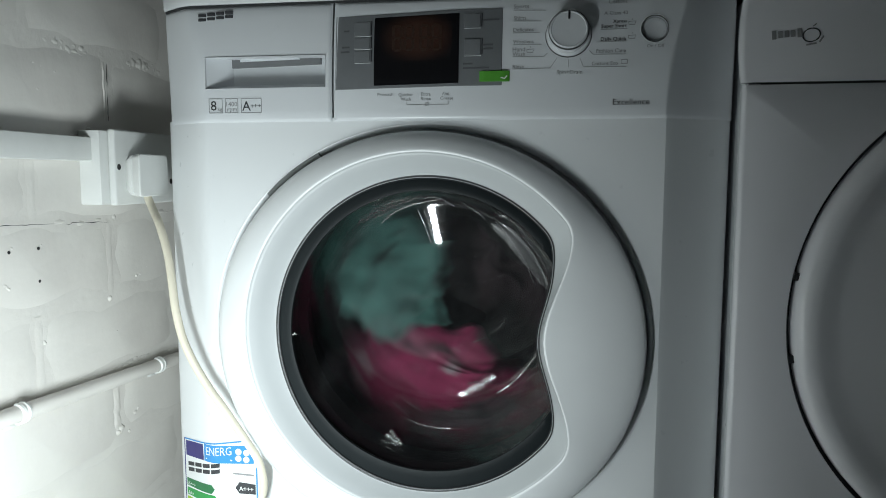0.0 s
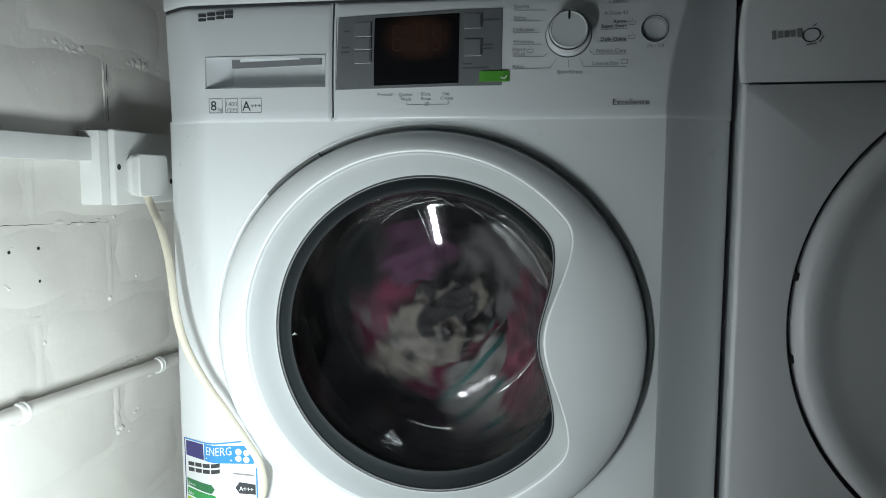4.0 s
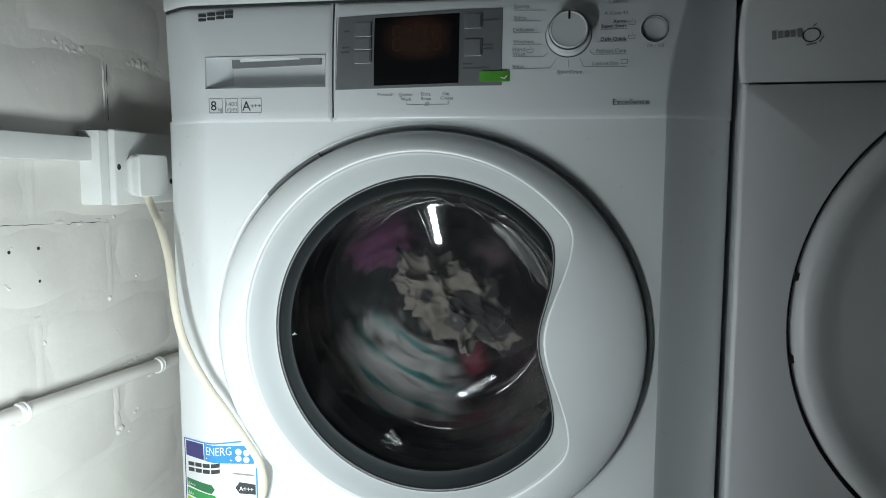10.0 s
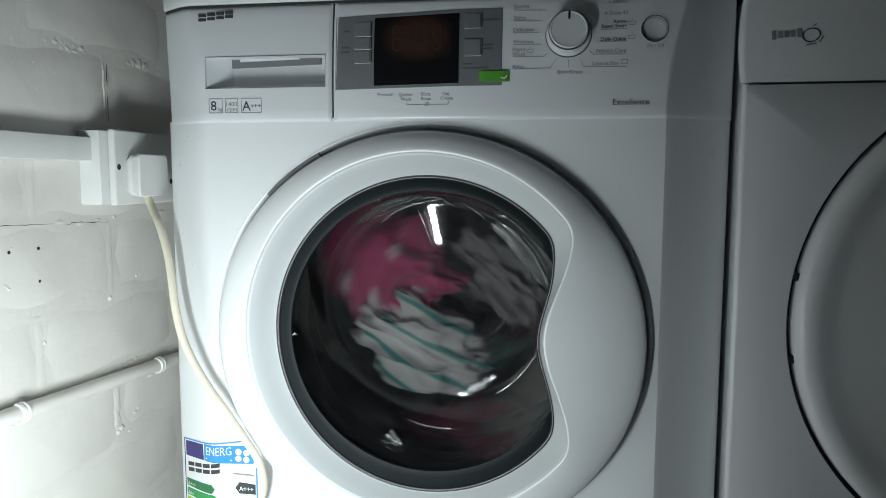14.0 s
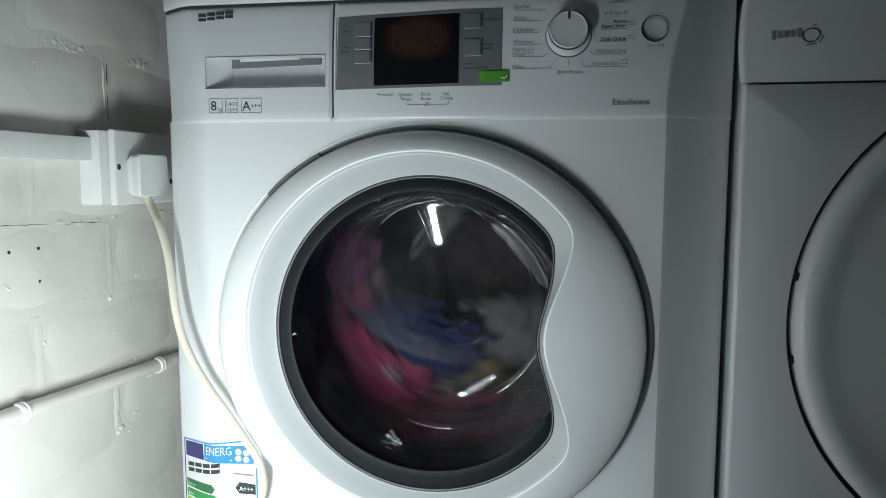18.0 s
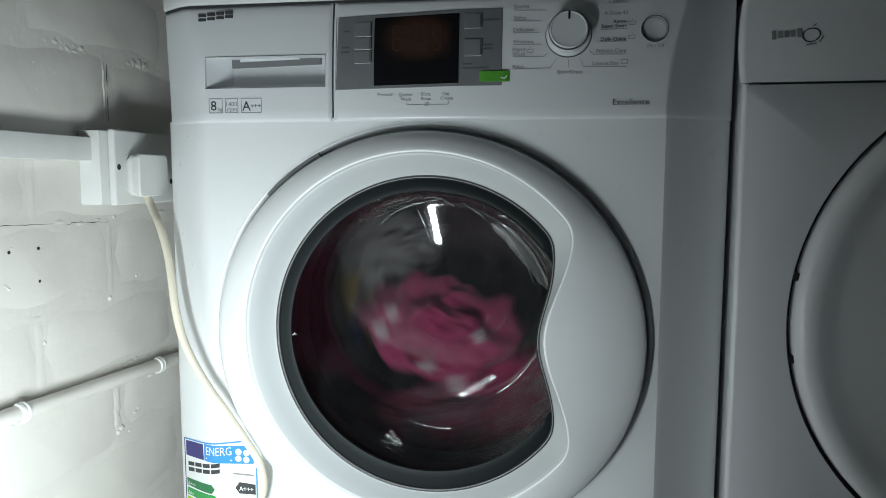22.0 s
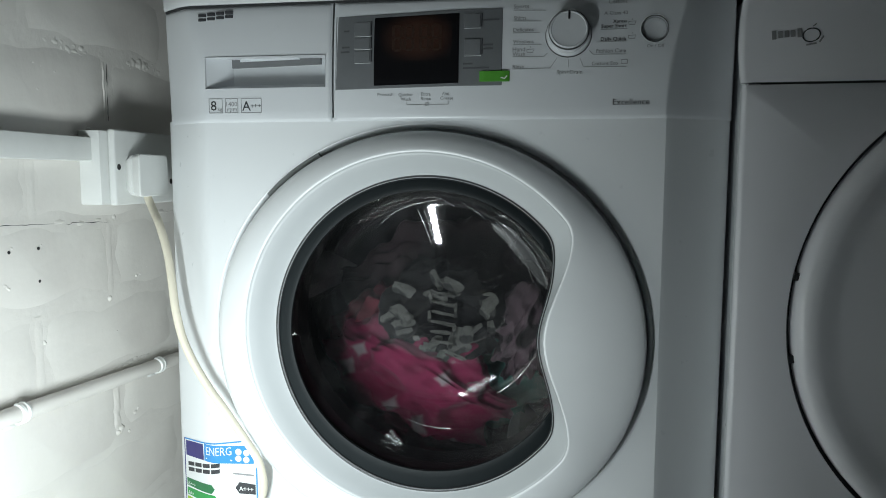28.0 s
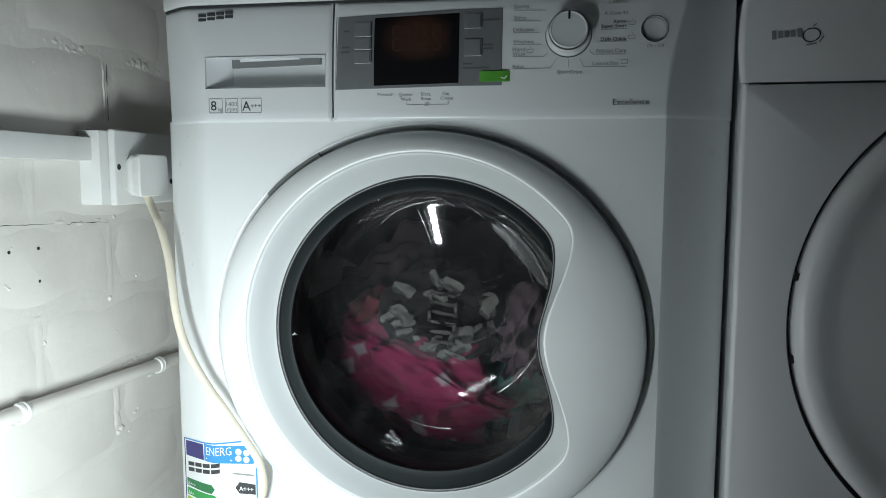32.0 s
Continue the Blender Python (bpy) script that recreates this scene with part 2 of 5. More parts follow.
def rect_point(a, x0, x1, z0, z1, cx, cz):
    c, s = math.cos(a), math.sin(a)
    k = min([(x1 - cx) / c if c > 1e-9 else 9, (x0 - cx) / c if c < -1e-9 else 9, (z1 - cz) / s if s > 1e-9 else 9, (z0 - cz) / s if s < -1e-9 else 9])
    return cx + k * c, cz + k * s


LEFT, RIGHT, BODY_LEFT = -0.0185, 0.6111, -0.0256         # the body's edges, behind the swept-back sides
SWEEP, SWEEP_RIGHT = 0.038, 0.044
FLAT0, FLAT1 = 0.0470, 0.5390       # between them the front is flat


def wing(x, z):
    """How far the swept-back sides of the front lie behind its flat middle."""
    up = -0.0015 * (z > 0.72) + 0.0180 * max(0.0, (z - 0.73) / 0.104) ** 1.6
    a, b = FLAT0 - up, FLAT1 + up
    k = (a - x) / (FLAT0 - LEFT) if x < a else (x - b) / (RIGHT - FLAT1) if x > b else 0.0
    e = 0.012 if x > 0.3 else 0.25
    return (SWEEP_RIGHT if x > 0.3 else SWEEP) * (math.sqrt(k * k + e * e) - e) / (math.sqrt(1 + e * e) - e)


def front_panel():
    x0, x1, z0, z1 = FLAT0, FLAT1, 0.06, SEAM_Z + 0.004
    angles = sorted([2 * math.pi * k / 160 for k in range(160)] + [math.atan2(z - RING_Z, x - RING_X) % (2 * math.pi) for x in (x0, x1) for z in (z0, z1)])
    rings = []
    for inset, y in ((0.0, 0.0),):
        ring = []
        for a in angles:
            x, z = rect_point(a, x0, x1, z0, z1, RING_X, RING_Z)
            ring.append((x, y, z))
        rings.append(ring)
    for inset, y in ((-0.0012, 0.0), (0.0, 0.0), (0.0004, -0.0002), (0.0011, -0.0002), (0.0020, 0.0003), (0.0032, 0.0013), (0.0044, 0.0030), (0.0053, 0.0056), (0.0058, 0.010), (0.0060, 0.030)):
        rings.append([(RING_X + (RING_A - inset) * math.cos(a), y, RING_Z + (RING_B - inset) * math.sin(a)) for a in angles])
    bm = loft(rings)
    for side, edge in ((x0, BODY_LEFT), (x1, RIGHT)):
        xs = [side + (edge - side) * k / 24 for k in range(25)]
        for z_rows in ([z1, 0.6, 0.4, 0.2, z0],):
            grid = []
            for z in z_rows:
                row = [bm.verts.new((x, wing(x, 0.5) + 0.004 * max(0.0, (k - 22) / 2) ** 2, z)) for k, x in enumerate(xs)]
                back = wing(edge, 0.5)
                out = edge - (0.0008 if edge < side else -0.0008)
                row += [bm.verts.new((out, back + 0.010, z)), bm.verts.new((out, back + 0.04, z))]
                grid.append(row)
            for p, q in zip(grid, grid[1:]):
                for k in range(len(p) - 1):
                    bm.faces.new((p[k], p[k + 1], q[k + 1], q[k]))
    return smooth(part("front_panel", bm, ENAMEL, machine, "glossy white enamelled front panel with swept-back sides"), 50)


front_panel()
part("side_panel", box(BODY_LEFT, BODY_LEFT + 0.012, 0.06, DEEP, 0.02, H - 0.03), ENAMEL, machine)
part("side_panel", box(RIGHT - 0.012, RIGHT - 0.0012, 0.06, DEEP, 0.02, H - 0.03), ENAMEL, machine)
part("back_panel", box(0.012, W - 0.012, DEEP - 0.01, DEEP, 0.02, H - 0.03), STEEL, machine)
part("plinth", box(0.004, W - 0.004, 0.012, 0.05, 0.012, 0.058, 0.002), PLASTIC, machine)
for fx in (0.05, W - 0.05):
    for fy in (0.06, DEEP - 0.05):
        part("foot", loft(disc_rings(0, 0, [(0.018, 0.0), (0.018, 0.02)], 16), True, True, True), RUBBER, machine).matrix_basis = pose(fx, fy, 0, 90) @ pose(0, -0.02, 0)


def worktop():
    xs = [LEFT + (RIGHT - LEFT) * k / 60 for k in range(61)]
    rings = []
    for z, inset in ((0.8470, 0.004), (0.8475, 0.001), (0.8500, 0.0), (0.8660, 0.0), (0.8700, 0.002), (0.8712, 0.006)):
        front = [(x, wing(x, 0.846) + 0.0062 + inset, z) for x in xs]
        rings.append(front + [(RIGHT, DEEP - inset, z), (LEFT, DEEP - inset, z)])
    smooth(part("worktop", loft(rings, True, True, True), PLASTIC, machine, "white worktop lid"), 40)


worktop()


def worktop_shade():
    xs = [LEFT + 0.002 + (RIGHT - LEFT - 0.004) * k / 60 for k in range(61)]
    rings = [[(x, wing(x, 0.846) + y, z) for x in xs] for y, z in ((0.030, 0.8446), (0.0078, 0.8446), (0.0078, 0.8468), (0.030, 0.8468))]
    # dark strip stands for the shade below the worktop's overhang
    part("worktop_shade", loft(rings, False), GAP, machine, "dark strip for the shade under the worktop")


worktop_shade()
part("door_well", loft(disc_rings(DOOR_X, DOOR_Z, [(0.2450, 0.011), (0.19, 0.013), (0.185, 0.04)])), PLASTIC, machine, "white recess round the door")


def panel_at(x, z):
    return panel_y(z)


def panel_y(z):
    """How far the control panel leans back at height z."""
    return 0.010 * max(0.0, (z - 0.735) / 0.11) ** 2


def sag(x, z):
    """The panel bends back towards the drawer, so lines on it drop a little there."""
    return 0.0036 * max(0.0, 0.325 - x) / 0.13 * (z - 0.66) / 0.17


def panel_piece(name, x0, x1, z0, z1, material, parent, proud=0.003, label="", edge=0.002, hole=None, drop=0.0, bore=None):
    """A slab that follows the bowed panel; hole: a rectangle left open in it."""
    bm = bmesh.new()
    zs = sorted({z0, z0 + edge * 0.4, z0 + edge, z1 - edge, z1 - edge * 0.4, z1, *[z0 + (z1 - z0) * k / 10 for k in range(1, 24)], *((hole[2], hole[3]) if hole else ())})
    n = max(2, round((x1 - x0) / 0.004))
    xs = sorted({x0, x0 + edge * 0.4, x0 + edge, x1 - edge, x1 - edge * 0.4, x1, *[x0 + (x1 - x0) * k / n for k in range(1, n)], *[FLAT1 - 0.004 + 0.0014 * k for k in range(28) if x1 > 0.58], *((hole[0], hole[1]) if hole else ())})

    if bore:
        xs = sorted({*xs, *[bore[0] + 0.0012 * k for k in range(-14, 15)]})
        zs = sorted({*zs, *[bore[1] + 0.0012 * k for k in range(-14, 15)]})

    def height(x, z):
        d = min(x - x0, x1 - x, z - z0, z1 - z) / edge
        return proud * (1 if d >= 1 else 0.7 if d > 0.2 else 0.15)
    grid = [[bm.verts.new((x, panel_y(z) + wing(x, z) - height(x, z), z - drop * sag(x, z))) for x in xs] for z in zs]
    for j in range(len(zs) - 1):
        for i in range(len(xs) - 1):
            if hole and xs[i] >= hole[0] - 1e-6 and xs[i + 1] <= hole[1] + 1e-6 and zs[j] >= hole[2] - 1e-6 and zs[j + 1] <= hole[3] + 1e-6:
                continue
            if bore and math.hypot((xs[i] + xs[i + 1]) / 2 - bore[0], (zs[j] + zs[j + 1]) / 2 - bore[1]) < 0.0141:
                continue
            bm.faces.new((grid[j][i], grid[j][i + 1], grid[j + 1][i + 1], grid[j + 1][i]))
    edges = [e for e in bm.edges if e.is_boundary]
    made = bmesh.ops.extrude_edge_only(bm, edges=edges)
    for v in made["geom"]:
        if isinstance(v, bmesh.types.BMVert):
            v.co.y += 0.020
    return smooth(part(name, bm, material, parent, label), 35)


BUTTON = (0.5255, 0.8072)
part("panel_backing", box(0.006, W - 0.012, 0.045, 0.055, SEAM_Z + 0.002, H - 0.004), GAP, machine)
control_panel = panel_piece("control_panel", 0.1925, RIGHT, SEAM_Z, 0.8445, PANEL, machine, label="white control panel with printed programme names", edge=0.004, bore=BUTTON)
DRAWER = (0.0465, 0.1842, 0.7552, 0.7890)
drawer = panel_piece("detergent_drawer", LEFT, 0.1906, SEAM_Z, 0.8445, PANEL, machine, label="white detergent drawer with a recessed grip", edge=0.004, hole=DRAWER)


def text_on(string, x, z, width, material, parent, name="lettering", dy=0.0034, bold=0.0, surface_y=panel_at, height=None, rise=0.0):
    cu = bpy.data.curves.new(name, "FONT")
    cu.body, cu.size, cu.extrude, cu.offset, cu.resolution_u = string, 1.0, 0.008, bold, 2
    tmp = new(name, cu)
    bpy.context.view_layer.update()
    me = bpy.data.meshes.new_from_object(tmp.evaluated_get(bpy.context.evaluated_depsgraph_get()))
    bpy.data.objects.remove(tmp)
    xs = [v.co.x for v in me.vertices]
    k = width / (max(xs) - min(xs))
    kz = k if not height else height / (max(v.co.y for v in me.vertices) - min(v.co.y for v in me.vertices))
    left = min(xs)
    for v in me.vertices:
        zz = z + v.co.y * kz
        xx = x + (v.co.x - left) * k
        v.co = (xx, surface_y(xx, zz) - dy - v.co.z * 0.01, zz + rise * (xx - x))
    me.materials.append(material)
    ob = new(name, me)
    ob.parent = parent
    return ob


def stroke(x0, z0, x1, z1, material, parent, name="printed_line", width=0.00045, dy=0.0034, surface_y=panel_at):
    d = Vector((x1 - x0, 0, z1 - z0))
    s = Vector((-d.z, 0, d.x)).normalized() * width / 2
    bm = bmesh.new()
    vs = []
    for y in (-dy, -dy - 0.0002):
        for p in (Vector((x0, 0, z0)) + s, Vector((x0, 0, z0)) - s, Vector((x1, 0, z1)) - s, Vector((x1, 0, z1)) + s):
            vs.append(bm.verts.new((p.x, surface_y(p.x, p.z) + y, p.z)))
    for f in ((0, 1, 2, 3), (4, 5, 6, 7), (0, 1, 5, 4), (1, 2, 6, 5), (2, 3, 7, 6), (3, 0, 4, 7)):
        bm.faces.new([vs[i] for i in f])
    return part(name, bm, material, parent)


def grip_recess():
    x0, x1, z0, z1 = DRAWER
    y = panel_y(0.77)
    bm = loft([[(x0, y - 0.0030, z1), (x1, y - 0.0030, z1), (x1, y - 0.0032, z0), (x0, y - 0.0032, z0)],
               [(x0 + 0.0003, y - 0.001, z1 - 0.0003), (x1 - 0.0003, y - 0.001, z1 - 0.0003), (x1 - 0.0003, y - 0.001, z0 + 0.0003), (x0 + 0.0003, y - 0.001, z0 + 0.0003)],
               [(x0 + 0.024, y + 0.022, z1 + 0.004), (x1 - 0.006, y + 0.022, z1 + 0.004), (x1 - 0.004, y + 0.020, z0 + 0.006), (x0 + 0.022, y + 0.020, z0 + 0.006)]], cap_end=True)
    smooth(part("grip_recess", bm, PANEL, drawer, "scooped white grip recess"), 30)
    # grey slab whose colour gives the shade inside the slot
    slot = loft([[(x0 + 0.0225, yy, 0.7800), (0.1722, yy, 0.7826), (0.1722, yy, 0.7900), (0.1680, yy, 0.7935), (x0 + 0.0185, yy, 0.7935), (x0 + 0.0225, yy, 0.7895)] for yy in (y + 0.0165, y + 0.0230)], True, True, True)
    part("grip_slot_shade", slot, SLOT, drawer, "dark grey slab for the shaded slot behind the grip")
    smooth(part("grip_lip", loft([[(0.0800, yy, 0.7862), (0.1488, yy, 0.7877), (0.1488, yy, 0.7945), (0.0800, yy, 0.7945)] for yy in (y + 0.0135, y + 0.0160)], True, True, True), PANEL, drawer, "white finger lip over the slot"), 30)


grip_recess()
# maker's mark as four plain pairs of bars
for k in range(4):
    x, z = 0.0372 + k * 0.0105, 0.8292 + k * 0.0009
    for z0, z1 in ((0.0, 0.0031), (0.0047, 0.0078)):
        smooth(part("maker_mark", box(x, x + 0.0090, panel_y(0.835) - 0.0044, panel_y(0.835) - 0.0010, z + z0, z + z1, 0.0004), PRINT_BOLD, drawer, "dark maker's mark as plain bars"))
for x0, x1 in ((0.0507, 0.0660), (0.0697, 0.0842), (0.0882, 0.1114)):
    for a in ((x0, 0.7287, x1, 0.7287), (x1, 0.7287, x1, 0.7440), (x1, 0.7440, x0, 0.7440), (x0, 0.7440, x0, 0.7287)):
        stroke(*a, PRINT, drawer, "badge_outline", 0.0006)
TEXTS = [
    ("8", 0.0526, 0.7314, 0.0066),
    ("kg", 0.0608, 0.7309, 0.0046),
    ("1400", 0.0709, 0.7357, 0.0125),
    ("rpm", 0.0720, 0.7301, 0.0112),
    ("A", 0.0893, 0.7310, 0.0098),
    ("+++", 0.0992, 0.7335, 0.0115),
    ("Excellence", 0.4857, 0.7320, 0.0360),
    ("Sports", 0.3844, 0.8315, 0.0156),
    ("Shirts", 0.3847, 0.8198, 0.0127),
    ("Delicates", 0.3843, 0.8076, 0.0208),
    ("Woollens", 0.3845, 0.7954, 0.0208),
    ("Hand", 0.3841, 0.7874, 0.0127),
    ("Wash", 0.3842, 0.7828, 0.0127),
    ("Rinse", 0.3844, 0.7701, 0.0116),
    ("Spin+Drain", 0.4293, 0.7635, 0.0255),
    ("Cottons Eco", 0.4641, 0.7718, 0.0256),
    ("Fashion Care", 0.4684, 0.7841, 0.0289),
    ("Daily Quick", 0.4726, 0.7959, 0.0250),
    ("Super Short", 0.4729, 0.8090, 0.0250),
    ("Xpress", 0.4845, 0.8137, 0.0133),
    ("A Class 40", 0.4755, 0.8220, 0.0233),
    ("Cottons", 0.4798, 0.8333, 0.0183),
    ("On / Off", 0.5178, 0.7882, 0.0169),
    ("Prewash", 0.2417, 0.7441, 0.0172),
    ("Quicker", 0.2644, 0.7438, 0.0158),
    ("Wash", 0.2668, 0.7390, 0.0110),
    ("Extra", 0.2887, 0.7440, 0.0103),
    ("Rinse", 0.2887, 0.7393, 0.0103),
    ("Anti-", 0.3110, 0.7443, 0.0090),
    ("Crease", 0.3092, 0.7396, 0.0138),
]
for s, x, z, w in TEXTS:
    host = drawer if x < 0.19 else control_panel
    heavy = s in ("8", "Excellence", "Daily Quick", "Super Short", "Xpress", "A", "+++")
    text_on(s, x, z, w, PRINT_BOLD if heavy else PRINT, host, bold=0.002 if heavy else 0.0)
LINES = [
    (0.3844, 0.8297, 0.4173, 0.8286),
    (0.3847, 0.8186, 0.4129, 0.8177),
    (0.3843, 0.8064, 0.4114, 0.8062),
    (0.3846, 0.7943, 0.4133, 0.7941),
    (0.3842, 0.7822, 0.4159, 0.7814),
    (0.4159, 0.7814, 0.4198, 0.7853),
    (0.3844, 0.7695, 0.4224, 0.7699),
    (0.4224, 0.7699, 0.4290, 0.7794),
    (0.4409, 0.7780, 0.4411, 0.7706),
    (0.4522, 0.7794, 0.4558, 0.7703),
    (0.4558, 0.7703, 0.4981, 0.7699),
    (0.4616, 0.7866, 0.4650, 0.7825),
    (0.4650, 0.7825, 0.4978, 0.7823),
    (0.4682, 0.7949, 0.4976, 0.7952),
    (0.4724, 0.8073, 0.4985, 0.8076),
    (0.2735, 0.7384, 0.2735, 0.7348),
    (0.2735, 0.7348, 0.3176, 0.7348),
    (0.3176, 0.7348, 0.3176, 0.7389),
]
for a in LINES:
    stroke(*a, PRINT, control_panel)

for x, z in ((0.5000, 0.8115), (0.5000, 0.7975), (0.3990, 0.7860)):
    for a in ((x, z, x + 0.0055, z), (x + 0.0055, z, x + 0.0070, z + 0.0035), (x, z, x - 0.0005, z + 0.0030), (x - 0.0005, z + 0.0030, x + 0.0070, z + 0.0035), (x + 0.0030, z + 0.0045, x + 0.0035, z + 0.0062)):
        stroke(*a, PRINT, control_panel, "hand_sign")
for a in ((0.4930, 0.7728, 0.4990, 0.7728), (0.4990, 0.7728, 0.4990, 0.7768), (0.4990, 0.7768, 0.4930, 0.7768), (0.4930, 0.7768, 0.4930, 0.7728), (0.2935, 0.7335, 0.2965, 0.7335), (0.2965, 0.7335, 0.2965, 0.7365), (0.2965, 0.7365, 0.2935, 0.7365), (0.2935, 0.7365, 0.2935, 0.7335)):
    stroke(*a, PRINT, control_panel, "printed_sign")
fascia = panel_piece("display_fascia", 0.1950, 0.3738, 0.7530, 0.8330, SILVER, machine, proud=0.0040, label="silver display surround", edge=0.0008, drop=1.0)
screen = panel_piece("display_screen", 0.2375, 0.3288, 0.7536, 0.8318, SCREEN, machine, proud=0.0050, label="dark display with faint amber digits", edge=0.0005, drop=1.0)
panel_piece("lit_field", 0.2440, 0.3240, 0.7770, 0.8295, HAZE, screen, proud=0.0054, edge=0.0002, drop=1.0)
for dx in (0.0, 0.0125, 0.0290, 0.0415):
    for a in ((0, 0, 0, 0.011), (0, 0.013, 0, 0.024), (0.0085, 0, 0.0085, 0.011), (0.0085, 0.013, 0.0085, 0.024), (0.001, 0.0245, 0.0075, 0.0245), (0.001, 0.012, 0.0075, 0.012), (0.001, -0.0005, 0.0075, -0.0005)):
        stroke(0.2590 + dx + a[0], 0.7920 + a[1], 0.2590 + dx + a[2], 0.7920 + a[3], DIGITS, screen, "digit_segment", 0.0030, 0.0057)
for x0, x1, z0, z1 in ((0.2155, 0.2340, 0.8100, 0.8255), (0.2155, 0.2340, 0.7960, 0.8085), (0.2160, 0.2342, 0.7815, 0.7945), (0.3330, 0.3512, 0.8130, 0.8280), (0.3335, 0.3518, 0.7845, 0.8020)):
    panel_piece("push_button", x0, x1, z0, z1, SILVER_KEY, machine, proud=0.0052, label="silver push button", edge=0.0010, drop=1.0)
    low = sag(x1, z1)
    # shaded right gap and lit lower edge of the key, drawn as lines
    stroke(x1 + 0.0008, z0 + 0.001 - low, x1 + 0.0008, z1 - low, TRIM_DARK, fascia, "button_shade_line", 0.0010, 0.0043)
    stroke(x0 + 0.001, z0 - 0.0006 - low, x1, z0 - 0.0006 - low, PAPER, fascia, "button_lit_edge", 0.0006, 0.0044)
for a in ((0.2045, 0.8160, 0.2105, 0.8160), (0.2030, 0.7985, 0.2110, 0.7985), (0.2015, 0.7935, 0.2110, 0.7935), (0.3535, 0.8205, 0.3700, 0.8205), (0.3540, 0.7950, 0.3640, 0.7950), (0.3540, 0.7910, 0.3640, 0.7910), (0.3330, 0.7760, 0.3430, 0.7760), (0.3330, 0.7715, 0.3600, 0.7715)):
    stroke(a[0], a[1] - sag(a[0], a[1]), a[2], a[3] - sag(a[2], a[3]), BAR, fascia, "printed_bar", 0.0018, 0.0043)
tape = panel_piece("green_sticker", 0.3495, 0.3815, 0.7570, 0.7685, TAPE, machine, proud=0.0056, label="torn strip of bright green tape", edge=0.0006)
stroke(0.3725, 0.7612, 0.3765, 0.7600, PAPER, tape, "tear", 0.0012, 0.0058)
stroke(0.3765, 0.7600, 0.3790, 0.7630, PAPER, tape, "tear", 0.0012, 0.0058)


def knob():
    z = 0.8030
    k = empty("programme_knob")
    k.parent = machine
    k.matrix_basis = pose(0.4405, panel_y(z) - 0.002, z, -8)
    tagged(k, "white rotary programme knob with a dark pointer")
    smooth(part("skirt", loft(disc_rings(0, 0, [(0.0226, 0.002), (0.0226, -0.002), (0.0218, -0.0032), (0.0190, -0.0042)], 48), True, False, True), PANEL, k), 50)
    smooth(part("grip", loft(disc_rings(0, 0, [(0.0194, -0.003), (0.0196, -0.009), (0.0196, -0.0160), (0.0188, -0.0176), (0.0176, -0.0180), (0.0169, -0.0172), (0.0, -0.0168)], 48)), PANEL, k), 40)
    smooth(part("ring", loft(disc_rings(0, 0, [(0.0197, -0.0135), (0.0201, -0.0142), (0.0201, -0.0160), (0.0195, -0.0170)], 48)), TRIM_DARK, k, "dark ring"), 50)
    # ring coloured dark for the shadow gap round the skirt's base
    smooth(part("ring", loft(disc_rings(0, 0, [(0.0227, 0.002), (0.0234, -0.0008), (0.0228, -0.0022)], 48)), TRIM_DARK, k, "dark ring"), 50)
    part("pointer", box(-0.0009, 0.0009, -0.0186, -0.0165, 0.0105, 0.0186, 0.0003), TRIM_DARK, k, "dark pointer line")


knob()


def power_button():
    x, z = BUTTON
    k = empty("power_button")
    k.parent = machine
    k.matrix_basis = pose(x, panel_y(z) - 0.003, z, -5)
    tagged(k, "round white on-off button set back in a thin dark ring")
    smooth(part("collar", loft(disc_rings(0, 0, [(0.0144, 0.002), (0.0143, -0.0002), (0.0139, -0.0005), (0.0135, -0.0003), (0.0132, 0.0006), (0.0130, 0.010)], 48)), PANEL, k), 50)
    smooth(part("ring", loft(disc_rings(0, 0, [(0.0135, 0.0), (0.0132, -0.0004), (0.0129, 0.0), (0.0129, 0.002)], 48)), TRIM_DARK, k, "thin dark ring"), 50)
    smooth(part("dished_cap", loft(disc_rings(0, 0, [(0.0130, 0.0062), (0.0122, 0.0042), (0.0108, 0.0036), (0.0085, 0.0042), (0.0045, 0.0047), (0.0, 0.0048)], 48)), PANEL, k), 60)


power_button()

# ---- the door ----
door = empty("door")
door.parent = machine
tagged(door, "round white door with a scooped grip beside dark glass")


def waist(z, x_min, z_mid, swing, half):
    k = min(1.0, abs(z - z_mid) / half)
    return x_min + swing * (3 * k * k - 2 * k ** 3)


def outline(radius, x_min, z_mid, swing, half, shift=(0.0, 0.0), n=240, soft=1):
    """Radii round the glass's centre: a circle that a waisted line cuts on the grip's side."""
    out = []
    for k in range(n):
        a = 2 * math.pi * k / n
        b = -shift[0] * math.cos(a) - shift[1] * math.sin(a)
        full = -b + math.sqrt(b * b - (shift[0] ** 2 + shift[1] ** 2 - radius ** 2))
        r = full
        if math.cos(a) > 0:
            for s in range(120, 800):
                t = full * s / 800
                if EYE_X + t * math.cos(a) > waist(EYE_Z + t * math.sin(a), x_min, z_mid, swing, half):
                    r = t
                    break
        out.append(r)
    for _ in range(soft):
        out = [(out[k - 2] + out[k - 1] + out[k] + out[(k + 1) % n] + out[(k + 2) % n]) / 5 for k in range(n)]
    return out


GLASS_EDGE = outline(0.1675, 0.4165, 0.4870, 0.0145, 0.078, soft=2)
GLASS_EDGE = [r * (1 + (0.006 if k < 120 else 0.034) * math.sin(2 * math.pi * k / 240) ** 2) for k, r in enumerate(GLASS_EDGE)]
